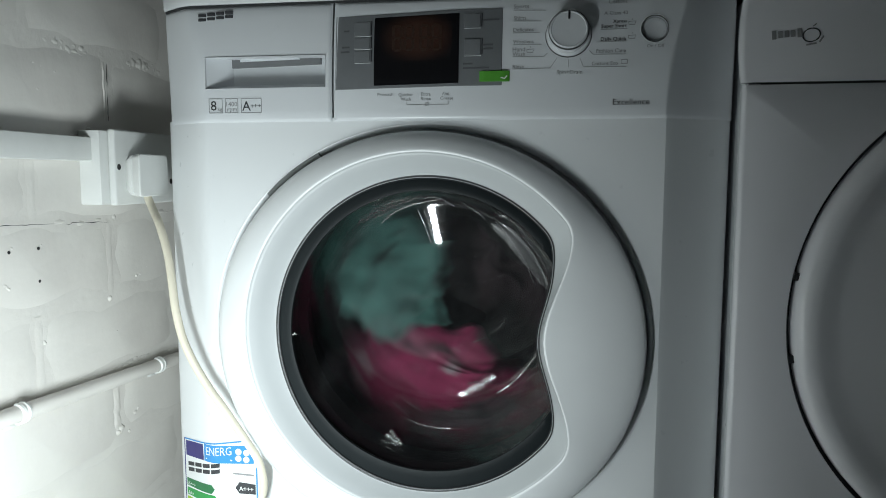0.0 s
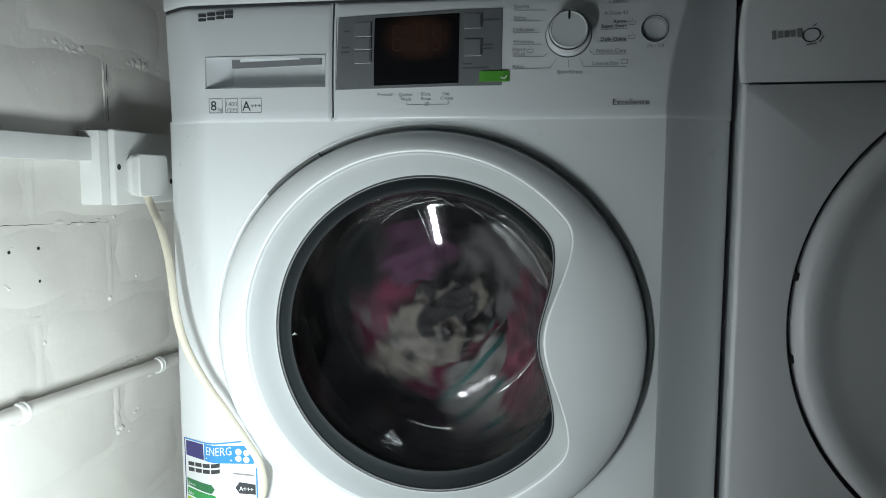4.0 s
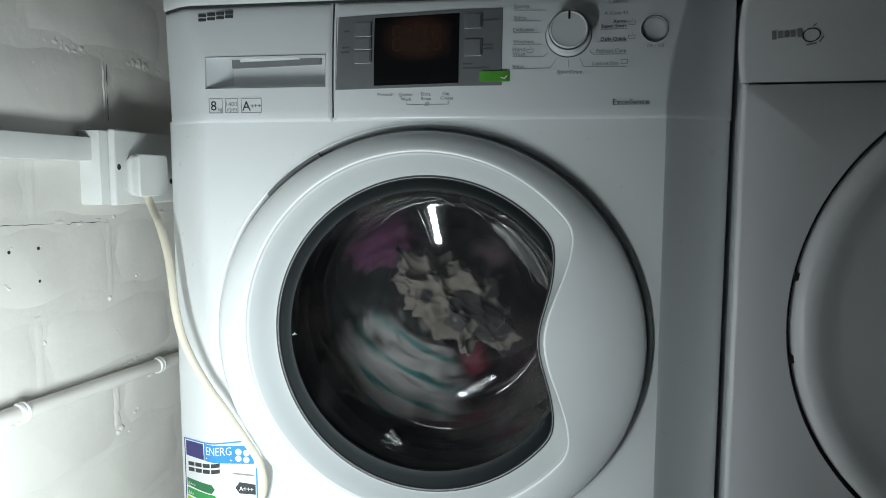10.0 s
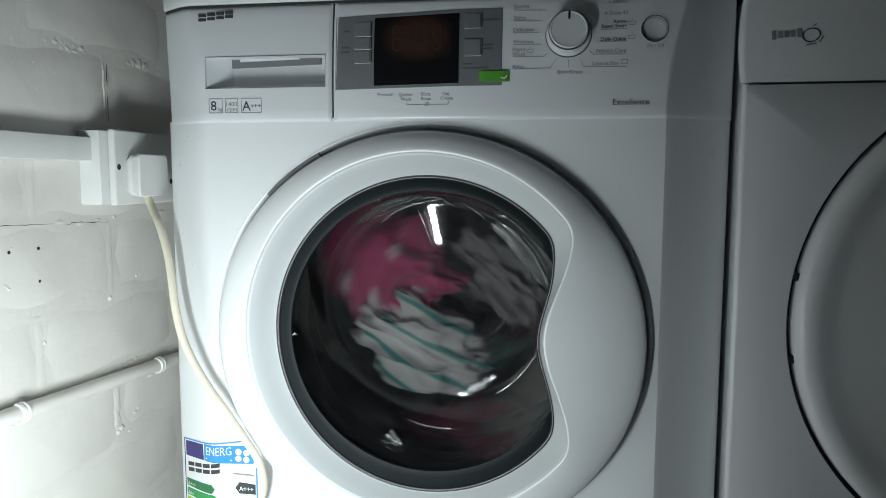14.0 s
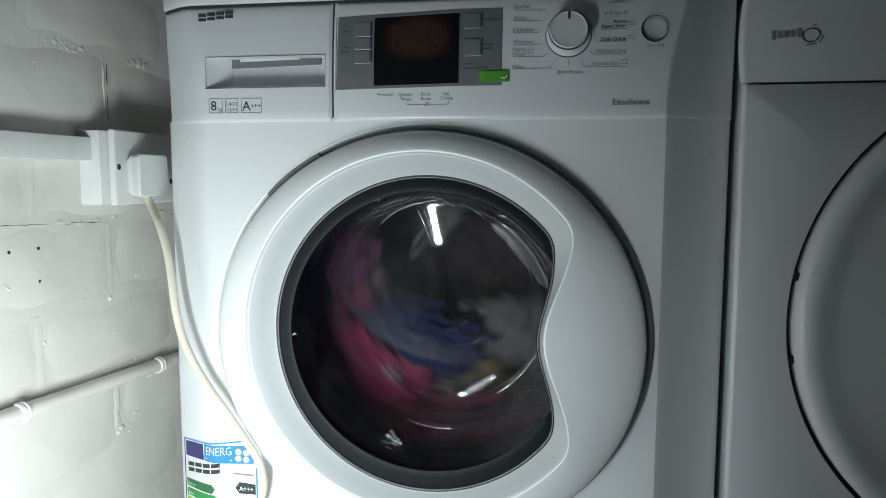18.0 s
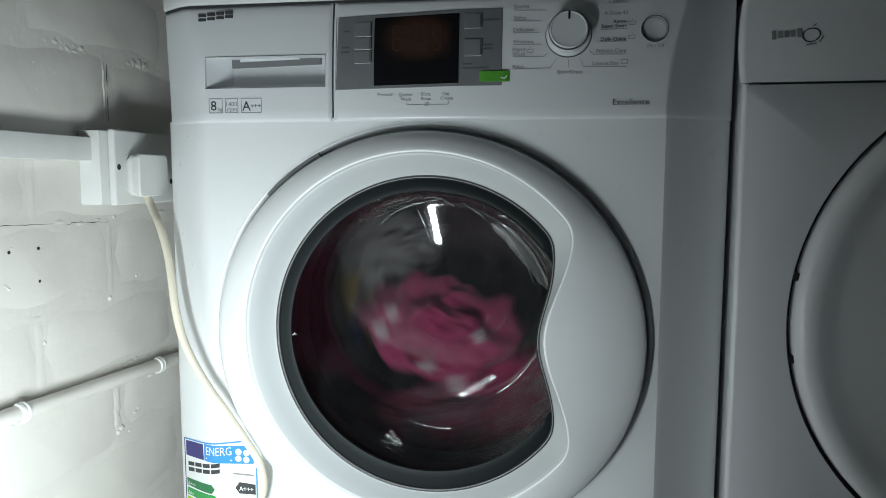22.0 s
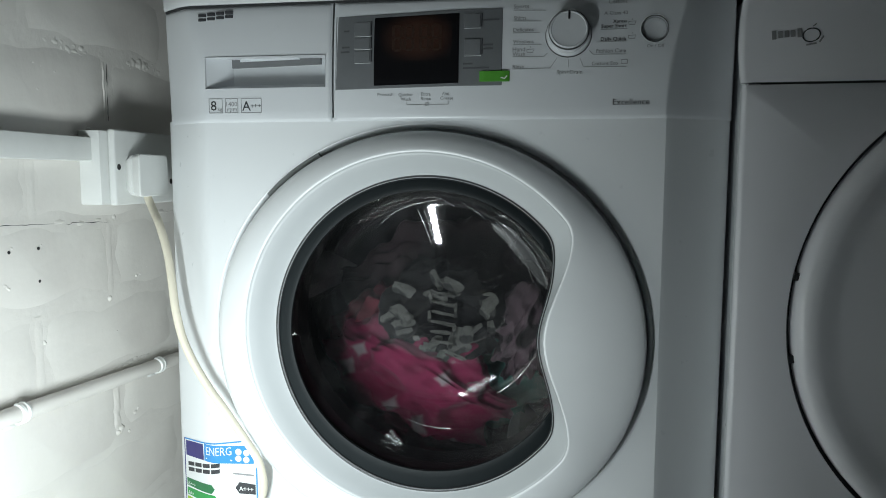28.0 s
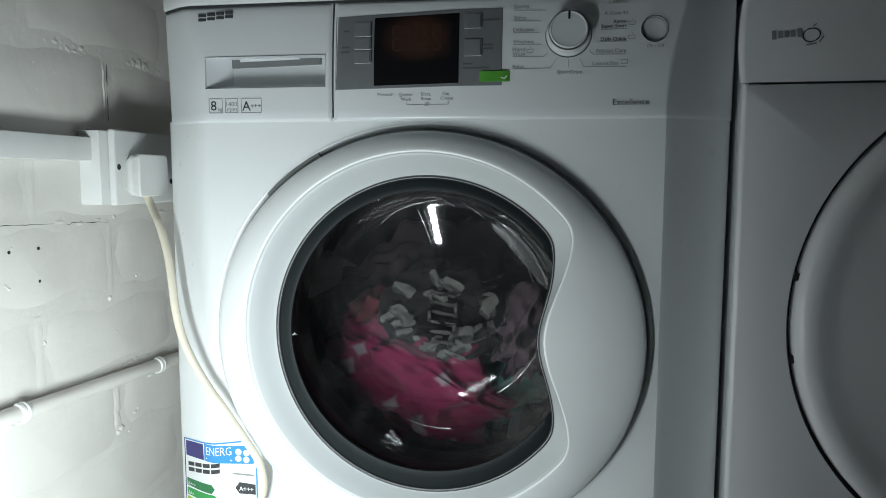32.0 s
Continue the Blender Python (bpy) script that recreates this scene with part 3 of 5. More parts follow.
GLASS_EDGE = [1.008 * r - 0.0011 * math.cos(2 * math.pi * k / 240) - 0.0014 * math.sin(2 * math.pi * k / 240) for k, r in enumerate(GLASS_EDGE)]
RIDGE = outline(0.1935, 0.4205, 0.4920, 0.0270, 0.105, (-0.0055, -0.0015))


def polar(radii, y, add=0.0):
    n = len(radii)
    return [(EYE_X + (r + add) * math.cos(2 * math.pi * k / n), y, EYE_Z + (r + add) * math.sin(2 * math.pi * k / n)) for k, r in enumerate(radii)]


def around(r, y, n=240):
    """A ring of the door's own outline, on the rays from the glass's centre."""
    out, p, q = [], DOOR_A - r, DOOR_B - r
    for k in range(n):
        c, d = math.cos(2 * math.pi * k / n), math.sin(2 * math.pi * k / n)
        dx, dz = EYE_X - DOOR_X, EYE_Z - DOOR_Z
        aa, bb, cc = (c / p) ** 2 + (d / q) ** 2, dx * c / p ** 2 + dz * d / q ** 2, (dx / p) ** 2 + (dz / q) ** 2 - 1
        t = (-bb + math.sqrt(bb * bb - aa * cc)) / aa
        out.append((EYE_X + t * c, y, EYE_Z + t * d))
    return out


def blend(a, b, k, y):
    return [(p[0] + (q[0] - p[0]) * k, y, p[2] + (q[2] - p[2]) * k) for p, q in zip(a, b)]


outer, ridge = around(0.0016, 0.0), polar(RIDGE, 0.0, 0.001)
rim = loft([around(0.0020, 0.016), around(0.0, 0.006), around(0.0, -0.0110), around(0.0006, -0.0138), blend(outer, ridge, 0.02, -0.0160), blend(outer, ridge, 0.08, -0.0186), blend(outer, ridge, 0.2, -0.0216), blend(outer, ridge, 0.45, -0.0264),
            blend(outer, ridge, 0.75, -0.0303), polar(RIDGE, -0.0319, 0.0032), polar(RIDGE, -0.0321, 0.0018), polar(RIDGE, -0.0318, 0.0008), polar(RIDGE, -0.0312, 0.0)])
smooth(part("door_rim", rim, PLASTIC, door, "glossy white outer ring of the door"), 60)
band_in = [min(g, r - 0.0016) for g, r in zip(GLASS_EDGE, RIDGE)]
inner, glass_line = polar(RIDGE, 0.0, -0.0006), polar(band_in, 0.0)
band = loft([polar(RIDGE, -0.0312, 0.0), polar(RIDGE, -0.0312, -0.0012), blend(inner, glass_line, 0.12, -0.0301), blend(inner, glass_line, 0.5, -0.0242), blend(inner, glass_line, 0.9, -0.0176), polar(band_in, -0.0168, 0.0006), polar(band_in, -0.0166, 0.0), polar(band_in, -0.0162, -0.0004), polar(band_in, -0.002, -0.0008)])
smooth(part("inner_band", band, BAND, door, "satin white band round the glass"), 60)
line = loft([polar(band_in, -0.0149, -0.0002), polar(band_in, -0.0173, -0.0004), polar(band_in, -0.0172, -0.0015), polar(band_in, -0.0134, -0.0017)])
smooth(part("edge_trim", line, TRIM_DARK, door, "thin dark shiny trim"), 60)
line = loft([polar(band_in, -0.0136, -0.0016), polar(band_in, -0.0168, -0.0017), polar(band_in, -0.0172, -0.0021), polar(band_in, -0.0164, -0.0026), polar(band_in, -0.0136, -0.0028)])
smooth(part("chrome_line", line, CHROME, door, "thin bright ring"), 60)
line = loft([polar(band_in, -0.0136, -0.0027), polar(band_in, -0.0162, -0.0028), polar(band_in, -0.0163, -0.0036), polar(band_in, -0.0150, -0.0040)])
smooth(part("edge_trim", line, TRIM_DARK, door, "thin dark shiny trim"), 60)


def shelf(off):
    """Radii of the grey ring: full width round the glass, a bare lip along the waist."""
    return [max(r - off * (1 + max(0.0, r - 0.1675) / 0.0152), min(r - 0.0024 - 0.05 * off, 0.1523)) for r in band_in]


tint = loft([polar(shelf(o), y) for o, y in ((0.0024, -0.0148), (0.0060, -0.0156), (0.0100, -0.0162), (0.0140, -0.0164), (0.0149, -0.0160), (0.0152, -0.0130))])
smooth(part("grey_surround", tint, SURROUND, door, "dark grey moulded ring under the glass"), 60)
for dx, dz, w, h in ((-0.0024, 0.0, 0.0020, 0.0006), (0.0002, 0.0008, 0.0006, 0.0020), (0.0016, 0.0002, 0.0008, 0.0013)):
    part("print_mark", box(0.1491 + dx, 0.1491 + dx + w, -0.0172, -0.0164, 0.4857 + dz, 0.4857 + dz + h), SOCKET, door, "tiny white printed mark")


def bowl_y(x, z, lean=0.252, back=0.0):
    """Depth of the dished glass: a flared wall cut off by a face that leans, deeper at the bottom."""
    r = math.hypot(x, z) + 1e-9
    up = z / r
    wall = -0.0145 + (0.1570 - r) * (3.3 + 1.1 * up)
    face = 0.0680 - lean * z
    soft = 0.0170 + 0.0250 * max(0.0, up)
    h = max(soft - abs(wall - face), 0.0) / soft
    return min(wall, face) - h * h * soft / 4 + back


def bowl_mesh(lean, back, shrink):
    radii = [0.1570, 0.1555, 0.1540] + [0.1530 * (1 - k / 90.0) for k in range(90)] + [0.0003]
    steps, rings = 180, []
    for r in radii:
        ring = []
        for k in range(steps):
            x, z = r * math.cos(2 * math.pi * k / steps), r * math.sin(2 * math.pi * k / steps)
            ring.append((EYE_X + shrink * x, bowl_y(x, z, lean, back), EYE_Z + shrink * z))
        rings.append(ring)
    return loft(rings, True, False, True)


bowl = part("glass_bowl", bowl_mesh(0.252, 0.0, 1.0), GLASS, door, "clear dished door glass with bright reflections")
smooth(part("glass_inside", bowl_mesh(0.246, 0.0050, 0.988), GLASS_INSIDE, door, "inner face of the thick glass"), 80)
smooth(bowl, 80)
HINGE0, HINGE1 = 119, 138
hinge_arc = [[(RING_X + (RING_A - inset) * math.cos(radians(a)), y - (0.0006 if a > 126 else 0.0), RING_Z + (RING_B - inset) * math.sin(radians(a))) for inset, y in ((0.0100, 0.012), (0.0100, -0.0030), (0.0092, -0.0036), (0.0034, -0.0030), (0.0028, -0.0022), (0.0028, 0.004))] for a in (HINGE0, *range(HINGE0 + 1, 126), 126, 126.4, *range(127, HINGE1))]
smooth(part("hinge_cover", loft(hinge_arc, True, True, True), HINGE, machine, "dark grey hinge cover in the door gap"), 30)



def droplets():
    """Drops and short runs of water on the upper part of the glass."""
    rng = random.Random(5)
    bm = bmesh.new()
    for k in range(90):
        a = radians(rng.gauss(88, 22))
        r = rng.uniform(0.085, 0.138)
        size = rng.choice((0.0004, 0.0005, 0.0007, 0.0010))
        x, z = r * math.cos(a), r * math.sin(a)
        y = bowl_y(x, z)
        made = bmesh.ops.create_icosphere(bm, subdivisions=2, radius=size)
        run = rng.choice((1.0, 1.0, 1.3, 2.2))
        for v in made["verts"]:
            v.co = (EYE_X + x + v.co.x, y + v.co.y * 0.5 - 0.0002, EYE_Z + z + v.co.z * run)
    ob = part("water_drop", bm, DROP, door, "small water drops on the glass")
    ob.data.shade_smooth()
    return tagged(ob, kind="stuff")


droplets()


def water_glint_run(r0, a0, r1, a1, thick, wobble, seed):
    """A thin run of water along the glass between two places given by radius and angle; some stand in for reflected
    glints.
    """
    pts = []
    for k in range(40):
        t = k / 39
        r = r0 + (r1 - r0) * t + wobble * noise.noise(Vector((t * 9, seed, 0)))
        a = radians(a0 + (a1 - a0) * t + 60 * wobble * noise.noise(Vector((t * 14, seed, 5))))
        x, z = r * math.cos(a), r * math.sin(a)
        pts.append((EYE_X + x, bowl_y(x, z) - 0.0003, EYE_Z + z))
    ob = part("water_glint_run", tube_bm(pts, thick, 6), WATER, door)
    ob.data.shade_smooth()


for run in ((0.1462, 117, 0.1457, 105, 0.0008, 0.002, 1), (0.1457, 105, 0.1432, 87, 0.0011, 0.003, 2), (0.1432, 87, 0.1354, 81, 0.0009, 0.002, 3), (0.1440, 128, 0.1420, 100, 0.0006, 0.005, 4), (0.1400, 124, 0.1385, 98, 0.0005, 0.006, 5),
            (0.1300, 119, 0.1350, 111, 0.0006, 0.002, 6), (0.1350, 111, 0.1415, 87, 0.0007, 0.001, 7), (0.1555, 118, 0.1562, 91, 0.0007, 0.001, 10),
            (0.1548, 84, 0.1536, 79, 0.0009, 0.001, 11), (0.1540, 73, 0.1520, 64, 0.0008, 0.001, 12), (0.1408, 77, 0.1320, 65, 0.0007, 0.002, 13), (0.1353, 60, 0.1259, 46, 0.0011, 0.001, 15),
            (0.1259, 46, 0.1189, 23, 0.0012, 0.001, 16), (0.1471, 55, 0.1459, 42, 0.0007, 0.001, 17), (0.1459, 42, 0.1475, 25, 0.0008, 0.001, 18), (0.1400, 46, 0.1390, 26, 0.0006, 0.001, 19), (0.1326, 32, 0.1359, 22, 0.0006, 0.001, 20), (0.1314, 99, 0.0892, 94, 0.0005, 0.002, 21),
            (0.1300, 96, 0.0960, 92, 0.0004, 0.002, 22), (0.1262, -107, 0.1283, -83, 0.0007, 0.001, 23), (0.0899, -71, 0.0915, -62, 0.0008, 0.001, 24), (0.0595, -19, 0.0793, 2, 0.0005, 0.003, 25), (0.0476, -37, 0.0599, -21, 0.0005, 0.003, 26), (0.1145, -55, 0.1196, -23, 0.0008, 0.001, 27),
            # the two thick runs here stand in for a glint of the lamp
            (0.1372, -112, 0.1423, -105, 0.0032, 0.002, 28), (0.1405, -113, 0.1425, -107, 0.0026, 0.002, 33), (0.1451, -114, 0.1433, -106, 0.0007, 0.002, 29), (0.1474, -111, 0.1462, -103, 0.0006, 0.002, 30), (0.1541, -58, 0.1539, -46, 0.0006, 0.001, 31), (0.1552, -177, 0.1512, -176, 0.0006, 0.002, 32), (0.1545, -176, 0.1540, -178, 0.0008, 0.001, 34)):
    water_glint_run(*run)



def sheen_patch(r0, r1, a0, a1, seed):
    """A glossy film that tapers towards its ends, added on the shoulder of the glass to carry a soft reflection."""
    rings = []
    for i in range(60):
        t = i / 59
        half = 0.5 * (r1 - r0) * math.sin(math.pi * t) ** 0.6 * (1 + 0.15 * noise.noise(Vector((t * 6, seed, 1))))
        a, mid = radians(a0 + (a1 - a0) * t), 0.5 * (r0 + r1) + 0.0015 * noise.noise(Vector((t * 4, seed, 7)))
        row = []
        for j in range(13):
            v = j / 6 - 1
            r = mid + half * v
            x, z = r * math.cos(a), r * math.sin(a)
            row.append((EYE_X + x, bowl_y(x, z) - 0.0012 - 0.0009 * (1 - v * v), EYE_Z + z))
        rings.append(row)
    ob = part("water_glint_film", loft(rings, False), SHEEN, door, "glossy film added for soft reflections on the glass")
    ob.data.shade_smooth()


# stands in for the soft reflected band on the upper right shoulder
sheen_patch(0.120, 0.142, 18, 62, 3)
sheen_patch(0.138, 0.149, 92, 128, 8)

# ---- seal and drum ----
smooth(part("door_seal", loft(disc_rings(EYE_X, EYE_Z, [(0.185, 0.035), (0.172, 0.030), (0.168, 0.045), (0.176, 0.060), (0.166, 0.075), (0.175, 0.088), (0.190, 0.096), (0.235, 0.100)], 96)), RUBBER, machine, "grey rubber door seal with folds"), 60)
drum = tagged(empty("drum", EYE_X, 0, EYE_Z), "perforated steel drum")
drum.parent = machine
DRUM_R, DRUM_Y0, DRUM_Y1 = 0.240, 0.100, 0.420
smooth(part("drum_shell", loft(disc_rings(0, 0, [(0.205, DRUM_Y0), (DRUM_R, DRUM_Y0 + 0.015), (DRUM_R, DRUM_Y1)], 72)), STEEL, drum), 40)
part("drum_back", loft(disc_rings(0, 0, [(DRUM_R, DRUM_Y1), (0.12, DRUM_Y1 - 0.02), (0.03, DRUM_Y1 - 0.03)], 72), True, False, True), STEEL, drum)
for k in range(3):
    a = 120 * k + 20
    m = pose(0, 0, 0, 0, -a, 0)
    lift = loft([[(DRUM_R - 0.002, y, -w), (DRUM_R - h, y, -w * 0.3), (DRUM_R - h, y, w * 0.3), (DRUM_R - 0.002, y, w)] for y, w, h in ((DRUM_Y0 + 0.03, 0.02, 0.03), (DRUM_Y0 + 0.06, 0.028, 0.052), (DRUM_Y1 - 0.05, 0.028, 0.052), (DRUM_Y1 - 0.02, 0.02, 0.03))], True, True, True)
    ob = smooth(part("drum_paddle", lift, PLASTIC, drum, "moulded lifting paddle"), 40)
    ob.matrix_basis = m
def drum_holes():
    bm = bmesh.new()
    for ring in range(13):
        for k in range(60):
            a = 2 * math.pi * (k + 0.5 * (ring % 2)) / 60
            y = DRUM_Y0 + 0.03 + ring * 0.022
            c = Vector((math.cos(a), 0, math.sin(a))) * (DRUM_R - 0.0008)
            t = Vector((-math.sin(a), 0, math.cos(a)))
            bm.faces.new([bm.verts.new(c + Vector((0, y, 0)) + 0.0022 * (math.cos(b) * t + Vector((0, math.sin(b), 0)))) for b in (2 * math.pi * j / 6 for j in range(6))])
    return tagged(part("perforation", bm, HOLE, drum), "rows of small round holes", kind="stuff")


drum_holes()

# ---- energy label on the machine's front, bent round its swept-back side ----
def on_front(x, z):
    return wing(x, 0.3)


def patch(name, corners, material, parent, lift=0.0009, text=""):
    """A flat printed shape that follows the front: its outline cut into narrow strips."""
    xs = sorted({x for x, z in corners})
    cuts = sorted({*xs, *[xs[0] + (xs[-1] - xs[0]) * k / 12 for k in range(13)]})
    bm, last = bmesh.new(), None
    n = len(corners)
    for x in cuts:
        zs = []
        for (xa, za), (xb, zb) in zip(corners, corners[1:] + corners[:1]):
            if min(xa, xb) - 1e-9 <= x <= max(xa, xb) + 1e-9:
                zs += [za, zb] if abs(xa - xb) < 1e-9 else [za + (zb - za) * (x - xa) / (xb - xa)]
        lo, hi, y = min(zs), max(zs), on_front(x, 0)
        row = [bm.verts.new((x, y - lift, lo)), bm.verts.new((x, y - lift, hi)), bm.verts.new((x, y - lift + 0.0003, hi)), bm.verts.new((x, y - lift + 0.0003, lo))]
        if last:
            for k in range(4):
                bm.faces.new((last[k], last[(k + 1) % 4], row[(k + 1) % 4], row[k]))
        else:
            bm.faces.new(row)
        last = row
    bm.faces.new(last[::-1])
    return part(name, bm, material, parent, text)


label = patch("energy_label", [(-0.0155, 0.130), (0.0945, 0.150), (0.0945, 0.3440), (0.0900, 0.3560), (-0.0155, 0.3400)], PAPER, machine, 0.0006, "printed energy label, mostly white with coloured arrows")
patch("border", [(-0.0155, 0.1305), (-0.0138, 0.1308), (-0.0138, 0.3402), (-0.0155, 0.3400)], NAVY, label)
patch("border", [(0.0930, 0.1500), (0.0945, 0.1500), (0.0945, 0.3300), (0.0930, 0.3300)], SKY_BLUE, label)
patch("border", [(-0.0138, 0.3388), (0.0850, 0.3540), (0.0850, 0.3555), (-0.0138, 0.3403)], SKY_BLUE, label)
patch("dark_flag", [(-0.0118, 0.3190), (0.0238, 0.3240), (0.0228, 0.3432), (-0.0118, 0.3378)], NAVY, label)
patch("blue_banner", [(0.0250, 0.3240), (0.0905, 0.3276), (0.0905, 0.3440), (0.0850, 0.3490), (0.0250, 0.3446)], SKY_BLUE, label)
text_on("ENERG", 0.0285, 0.3322, 0.0350, PAPER, label, "label_lettering", dy=0.0011, surface_y=on_front, height=0.0100, rise=0.12)
stroke(0.0285, 0.3276, 0.0640, 0.3300, PAPER, label, "label_bar", 0.0016, 0.0011, on_front)
for cx, cz in ((0.0722, 0.3409), (0.0819, 0.3401), (0.0719, 0.3327), (0.0816, 0.3320)):
    part("pictogram", loft(disc_rings(cx, cz, [(0.0039, -0.0008), (0.0039, -0.0012)], 20), True, True, True), PAPER, label)
for k in range(4):
    x, z = -0.0080 + k * 0.0146, 0.3000 + k * 0.0034
    for low, high in ((0.0, 0.0048), (0.0072, 0.0120)):
        patch("maker_mark", [(x, z + low), (x + 0.0124, z + 0.0030 + low), (x + 0.0124, z + 0.0030 + high), (x, z + high)], PRINT_BOLD, label)
stroke(0.0650, 0.3144, 0.0905, 0.3135, PRINT, label, "label_bar", 0.0018, 0.0011, on_front)
for k, (g, w) in enumerate(zip(GREENS, (0.0545, 0.0590, 0.0630, 0.0670))):
    z = 0.2891 - 0.0118 * k
    patch("rating_arrow", [(-0.0118, z - 0.0082), (w - 0.0190, z - 0.0034), (w - 0.0138, z + 0.0030), (w - 0.0190, z + 0.0074), (-0.0118, z + 0.0012)], g, label)
    text_on("A" + "+" * (3 - k), -0.0100, z - 0.0070, 0.0040 + 0.0038 * (3 - k), PAPER, label, "label_lettering", dy=0.0011, surface_y=on_front, height=0.0046, rise=0.10)
patch("rating_badge", [(0.0672, 0.2972), (0.0718, 0.2905), (0.0920, 0.2905), (0.0920, 0.3025), (0.0722, 0.3042)], PRINT_BOLD, label)
text_on("A+++", 0.0718, 0.2942, 0.0175, PAPER, label, "label_lettering", dy=0.0012, bold=0.01, surface_y=on_front)

# ---- tumble dryer beside it ----
DX = 0.6112
dryer = tagged(empty("tumble_dryer", DX, 0, 0), "white tumble dryer standing beside the washing machine", "tumble dryer")
DDX, DDZ, DDR = 0.9225 - DX, 0.5162, 0.2590


def dryer_front():
    x0, x1, z0, z1 = 0.0, 0.6, 0.05, 0.7505
    angles = sorted([2 * math.pi * k / 120 for k in range(120)] + [math.atan2(z - DDZ, x - DDX) % (2 * math.pi) for x in (x0, x1) for z in (z0, z1)])
    rings = []
    for inset, y in ((0.004, 0.0105), (0.0, 0.010), (0.0, 0.0048), (0.0004, 0.0030), (0.0014, 0.0014), (0.0030, 0.0004), (0.0048, 0.0)):
        ring = []
        for a in angles:
            x, z = rect_point(a, x0, x1, z0, z1, DDX, DDZ)
            ring.append((min(max(x, x0 + inset), x1 - inset), y, min(max(z, z0), z1 - inset * 0.2)))
        rings.append(ring)
    for r, y in ((DDR + 0.004, 0.0), (DDR + 0.001, 0.0008), (DDR, 0.003), (DDR, 0.03)):
        rings.append([(DDX + r * math.cos(a), y, min(DDZ + r * math.sin(a), 0.7495)) for a in angles])
    smooth(part("front_panel", loft(rings), DRYER_ENAMEL, dryer), 50)


dryer_front()
part("side_panel", box(0.007, 0.019, 0.0106, 0.56, 0.02, 0.84), ENAMEL, dryer, "side panel in the narrow gap")
part("side_panel", box(0.588, 0.599, 0.06, 0.56, 0.02, 0.84), ENAMEL, dryer)
part("back_panel", box(0.012, 0.588, 0.55, 0.56, 0.02, 0.84), STEEL, dryer)
part("plinth", box(0.004, 0.596, 0.012, 0.06, 0.0, 0.048, 0.002), PLASTIC, dryer)
panel_rows = []
for z in [0.7522 + 0.0998 * k / 14 for k in range(15)]:
    edge = -0.0018 - 0.0036 * math.sin(math.pi * min(1.0, (z - 0.7522) / 0.085)) ** 0.8
    panel_rows.append([(edge + 0.030, 0.060, z), (edge + 0.006, 0.012, z)] + [(edge + 0.0055 * (1 - math.cos(radians(b))), 0.0050 - 0.0055 * math.sin(radians(b)), z) for b in range(0, 91, 15)] + [(0.6, -0.0005, z), (0.6, 0.060, z)])
smooth(part("control_panel", loft(panel_rows, True, True, True), DRYER_ENAMEL, dryer, "plain white control panel with a printed mark"), 40)
smooth(part("worktop", box(-0.001, 0.601, 0.0, 0.56, 0.8525, 0.872, 0.005, 3), PLASTIC, dryer), 40)
part("door_well", loft(disc_rings(DDX, DDZ, [(DDR, 0.012), (DDR - 0.04, 0.013)])), GAP, dryer)
part("door_backing", loft(disc_rings(DDX, DDZ, [(DDR - 0.01, 0.014), (0.01, 0.014)]), True, False, True), GAP, dryer)
ddoor = empty("door", DDX, 0, DDZ)
ddoor.parent = dryer
tagged(ddoor, "large round white dryer door")
smooth(part("door_shell", loft(disc_rings(0, 0, [(DDR - 0.0045, 0.012), (DDR - 0.0045, -0.004), (DDR - 0.006, -0.010), (DDR - 0.010, -0.0145), (DDR - 0.017, -0.0165), (DDR - 0.026, -0.0160), (DDR - 0.036, -0.0125), (DDR - 0.048, -0.0110), (DDR - 0.08, -0.0112), (0.05, -0.013), (0.001, -0.013)], 120), True, False, True), DRYER_ENAMEL, ddoor), 60)
for a in (170.0, 189.0):
    m = pose(0, 0, 0, 0, -a, 0)
    smooth(part("door_catch", box(DDR - 0.0060, DDR + 0.0003, -0.001, 0.012, -0.004, 0.004, 0.001), TRIM_DARK, ddoor, "small dark notch in the door gap")).matrix_basis = m


def mark_y(x, z):
    return -0.0002


def mark_ring(cx, cz, a, b, wide, slant=0.0):
    """A thin printed ring, part of the mark on the dryer."""
    rings = [[(cx + (a - d) * math.cos(t) + slant * math.sin(t) * b, y, cz + (b - d) * math.sin(t)) for t in (2 * math.pi * k / 32 for k in range(32))] for d, y in ((0.0, 0.0), (0.0, -0.0012), (wide, -0.0012), (wide, 0.0))]
    smooth(part("maker_mark", loft(rings), PRINT_BOLD, dryer, "thin grey maker's mark as plain shapes"))


for k in range(5):
    stroke(0.6350 - DX + 0.0058 * k, 0.7966 + 0.0004 * k, 0.6390 - DX + 0.0058 * k, 0.7969 + 0.0004 * k, PRINT, dryer, "maker_mark", 0.0085 if k in (0, 4) else 0.0064, 0.001, mark_y)
mark_ring(0.6712 - DX, 0.7962, 0.0083, 0.0068, 0.0010, 0.12)
stroke(0.6722 - DX, 0.8042, 0.6752 - DX, 0.8068, PRINT_BOLD, dryer, "maker_mark", 0.0009, 0.001, mark_y)
stroke(0.6668 - DX, 0.7868, 0.6760 - DX, 0.7884, PRINT, dryer, "maker_mark", 0.0016, 0.001, mark_y)
stroke(0.6785 - DX, 0.7892, 0.6822 - DX, 0.7950, PRINT, dryer, "maker_mark", 0.0016, 0.001, mark_y)

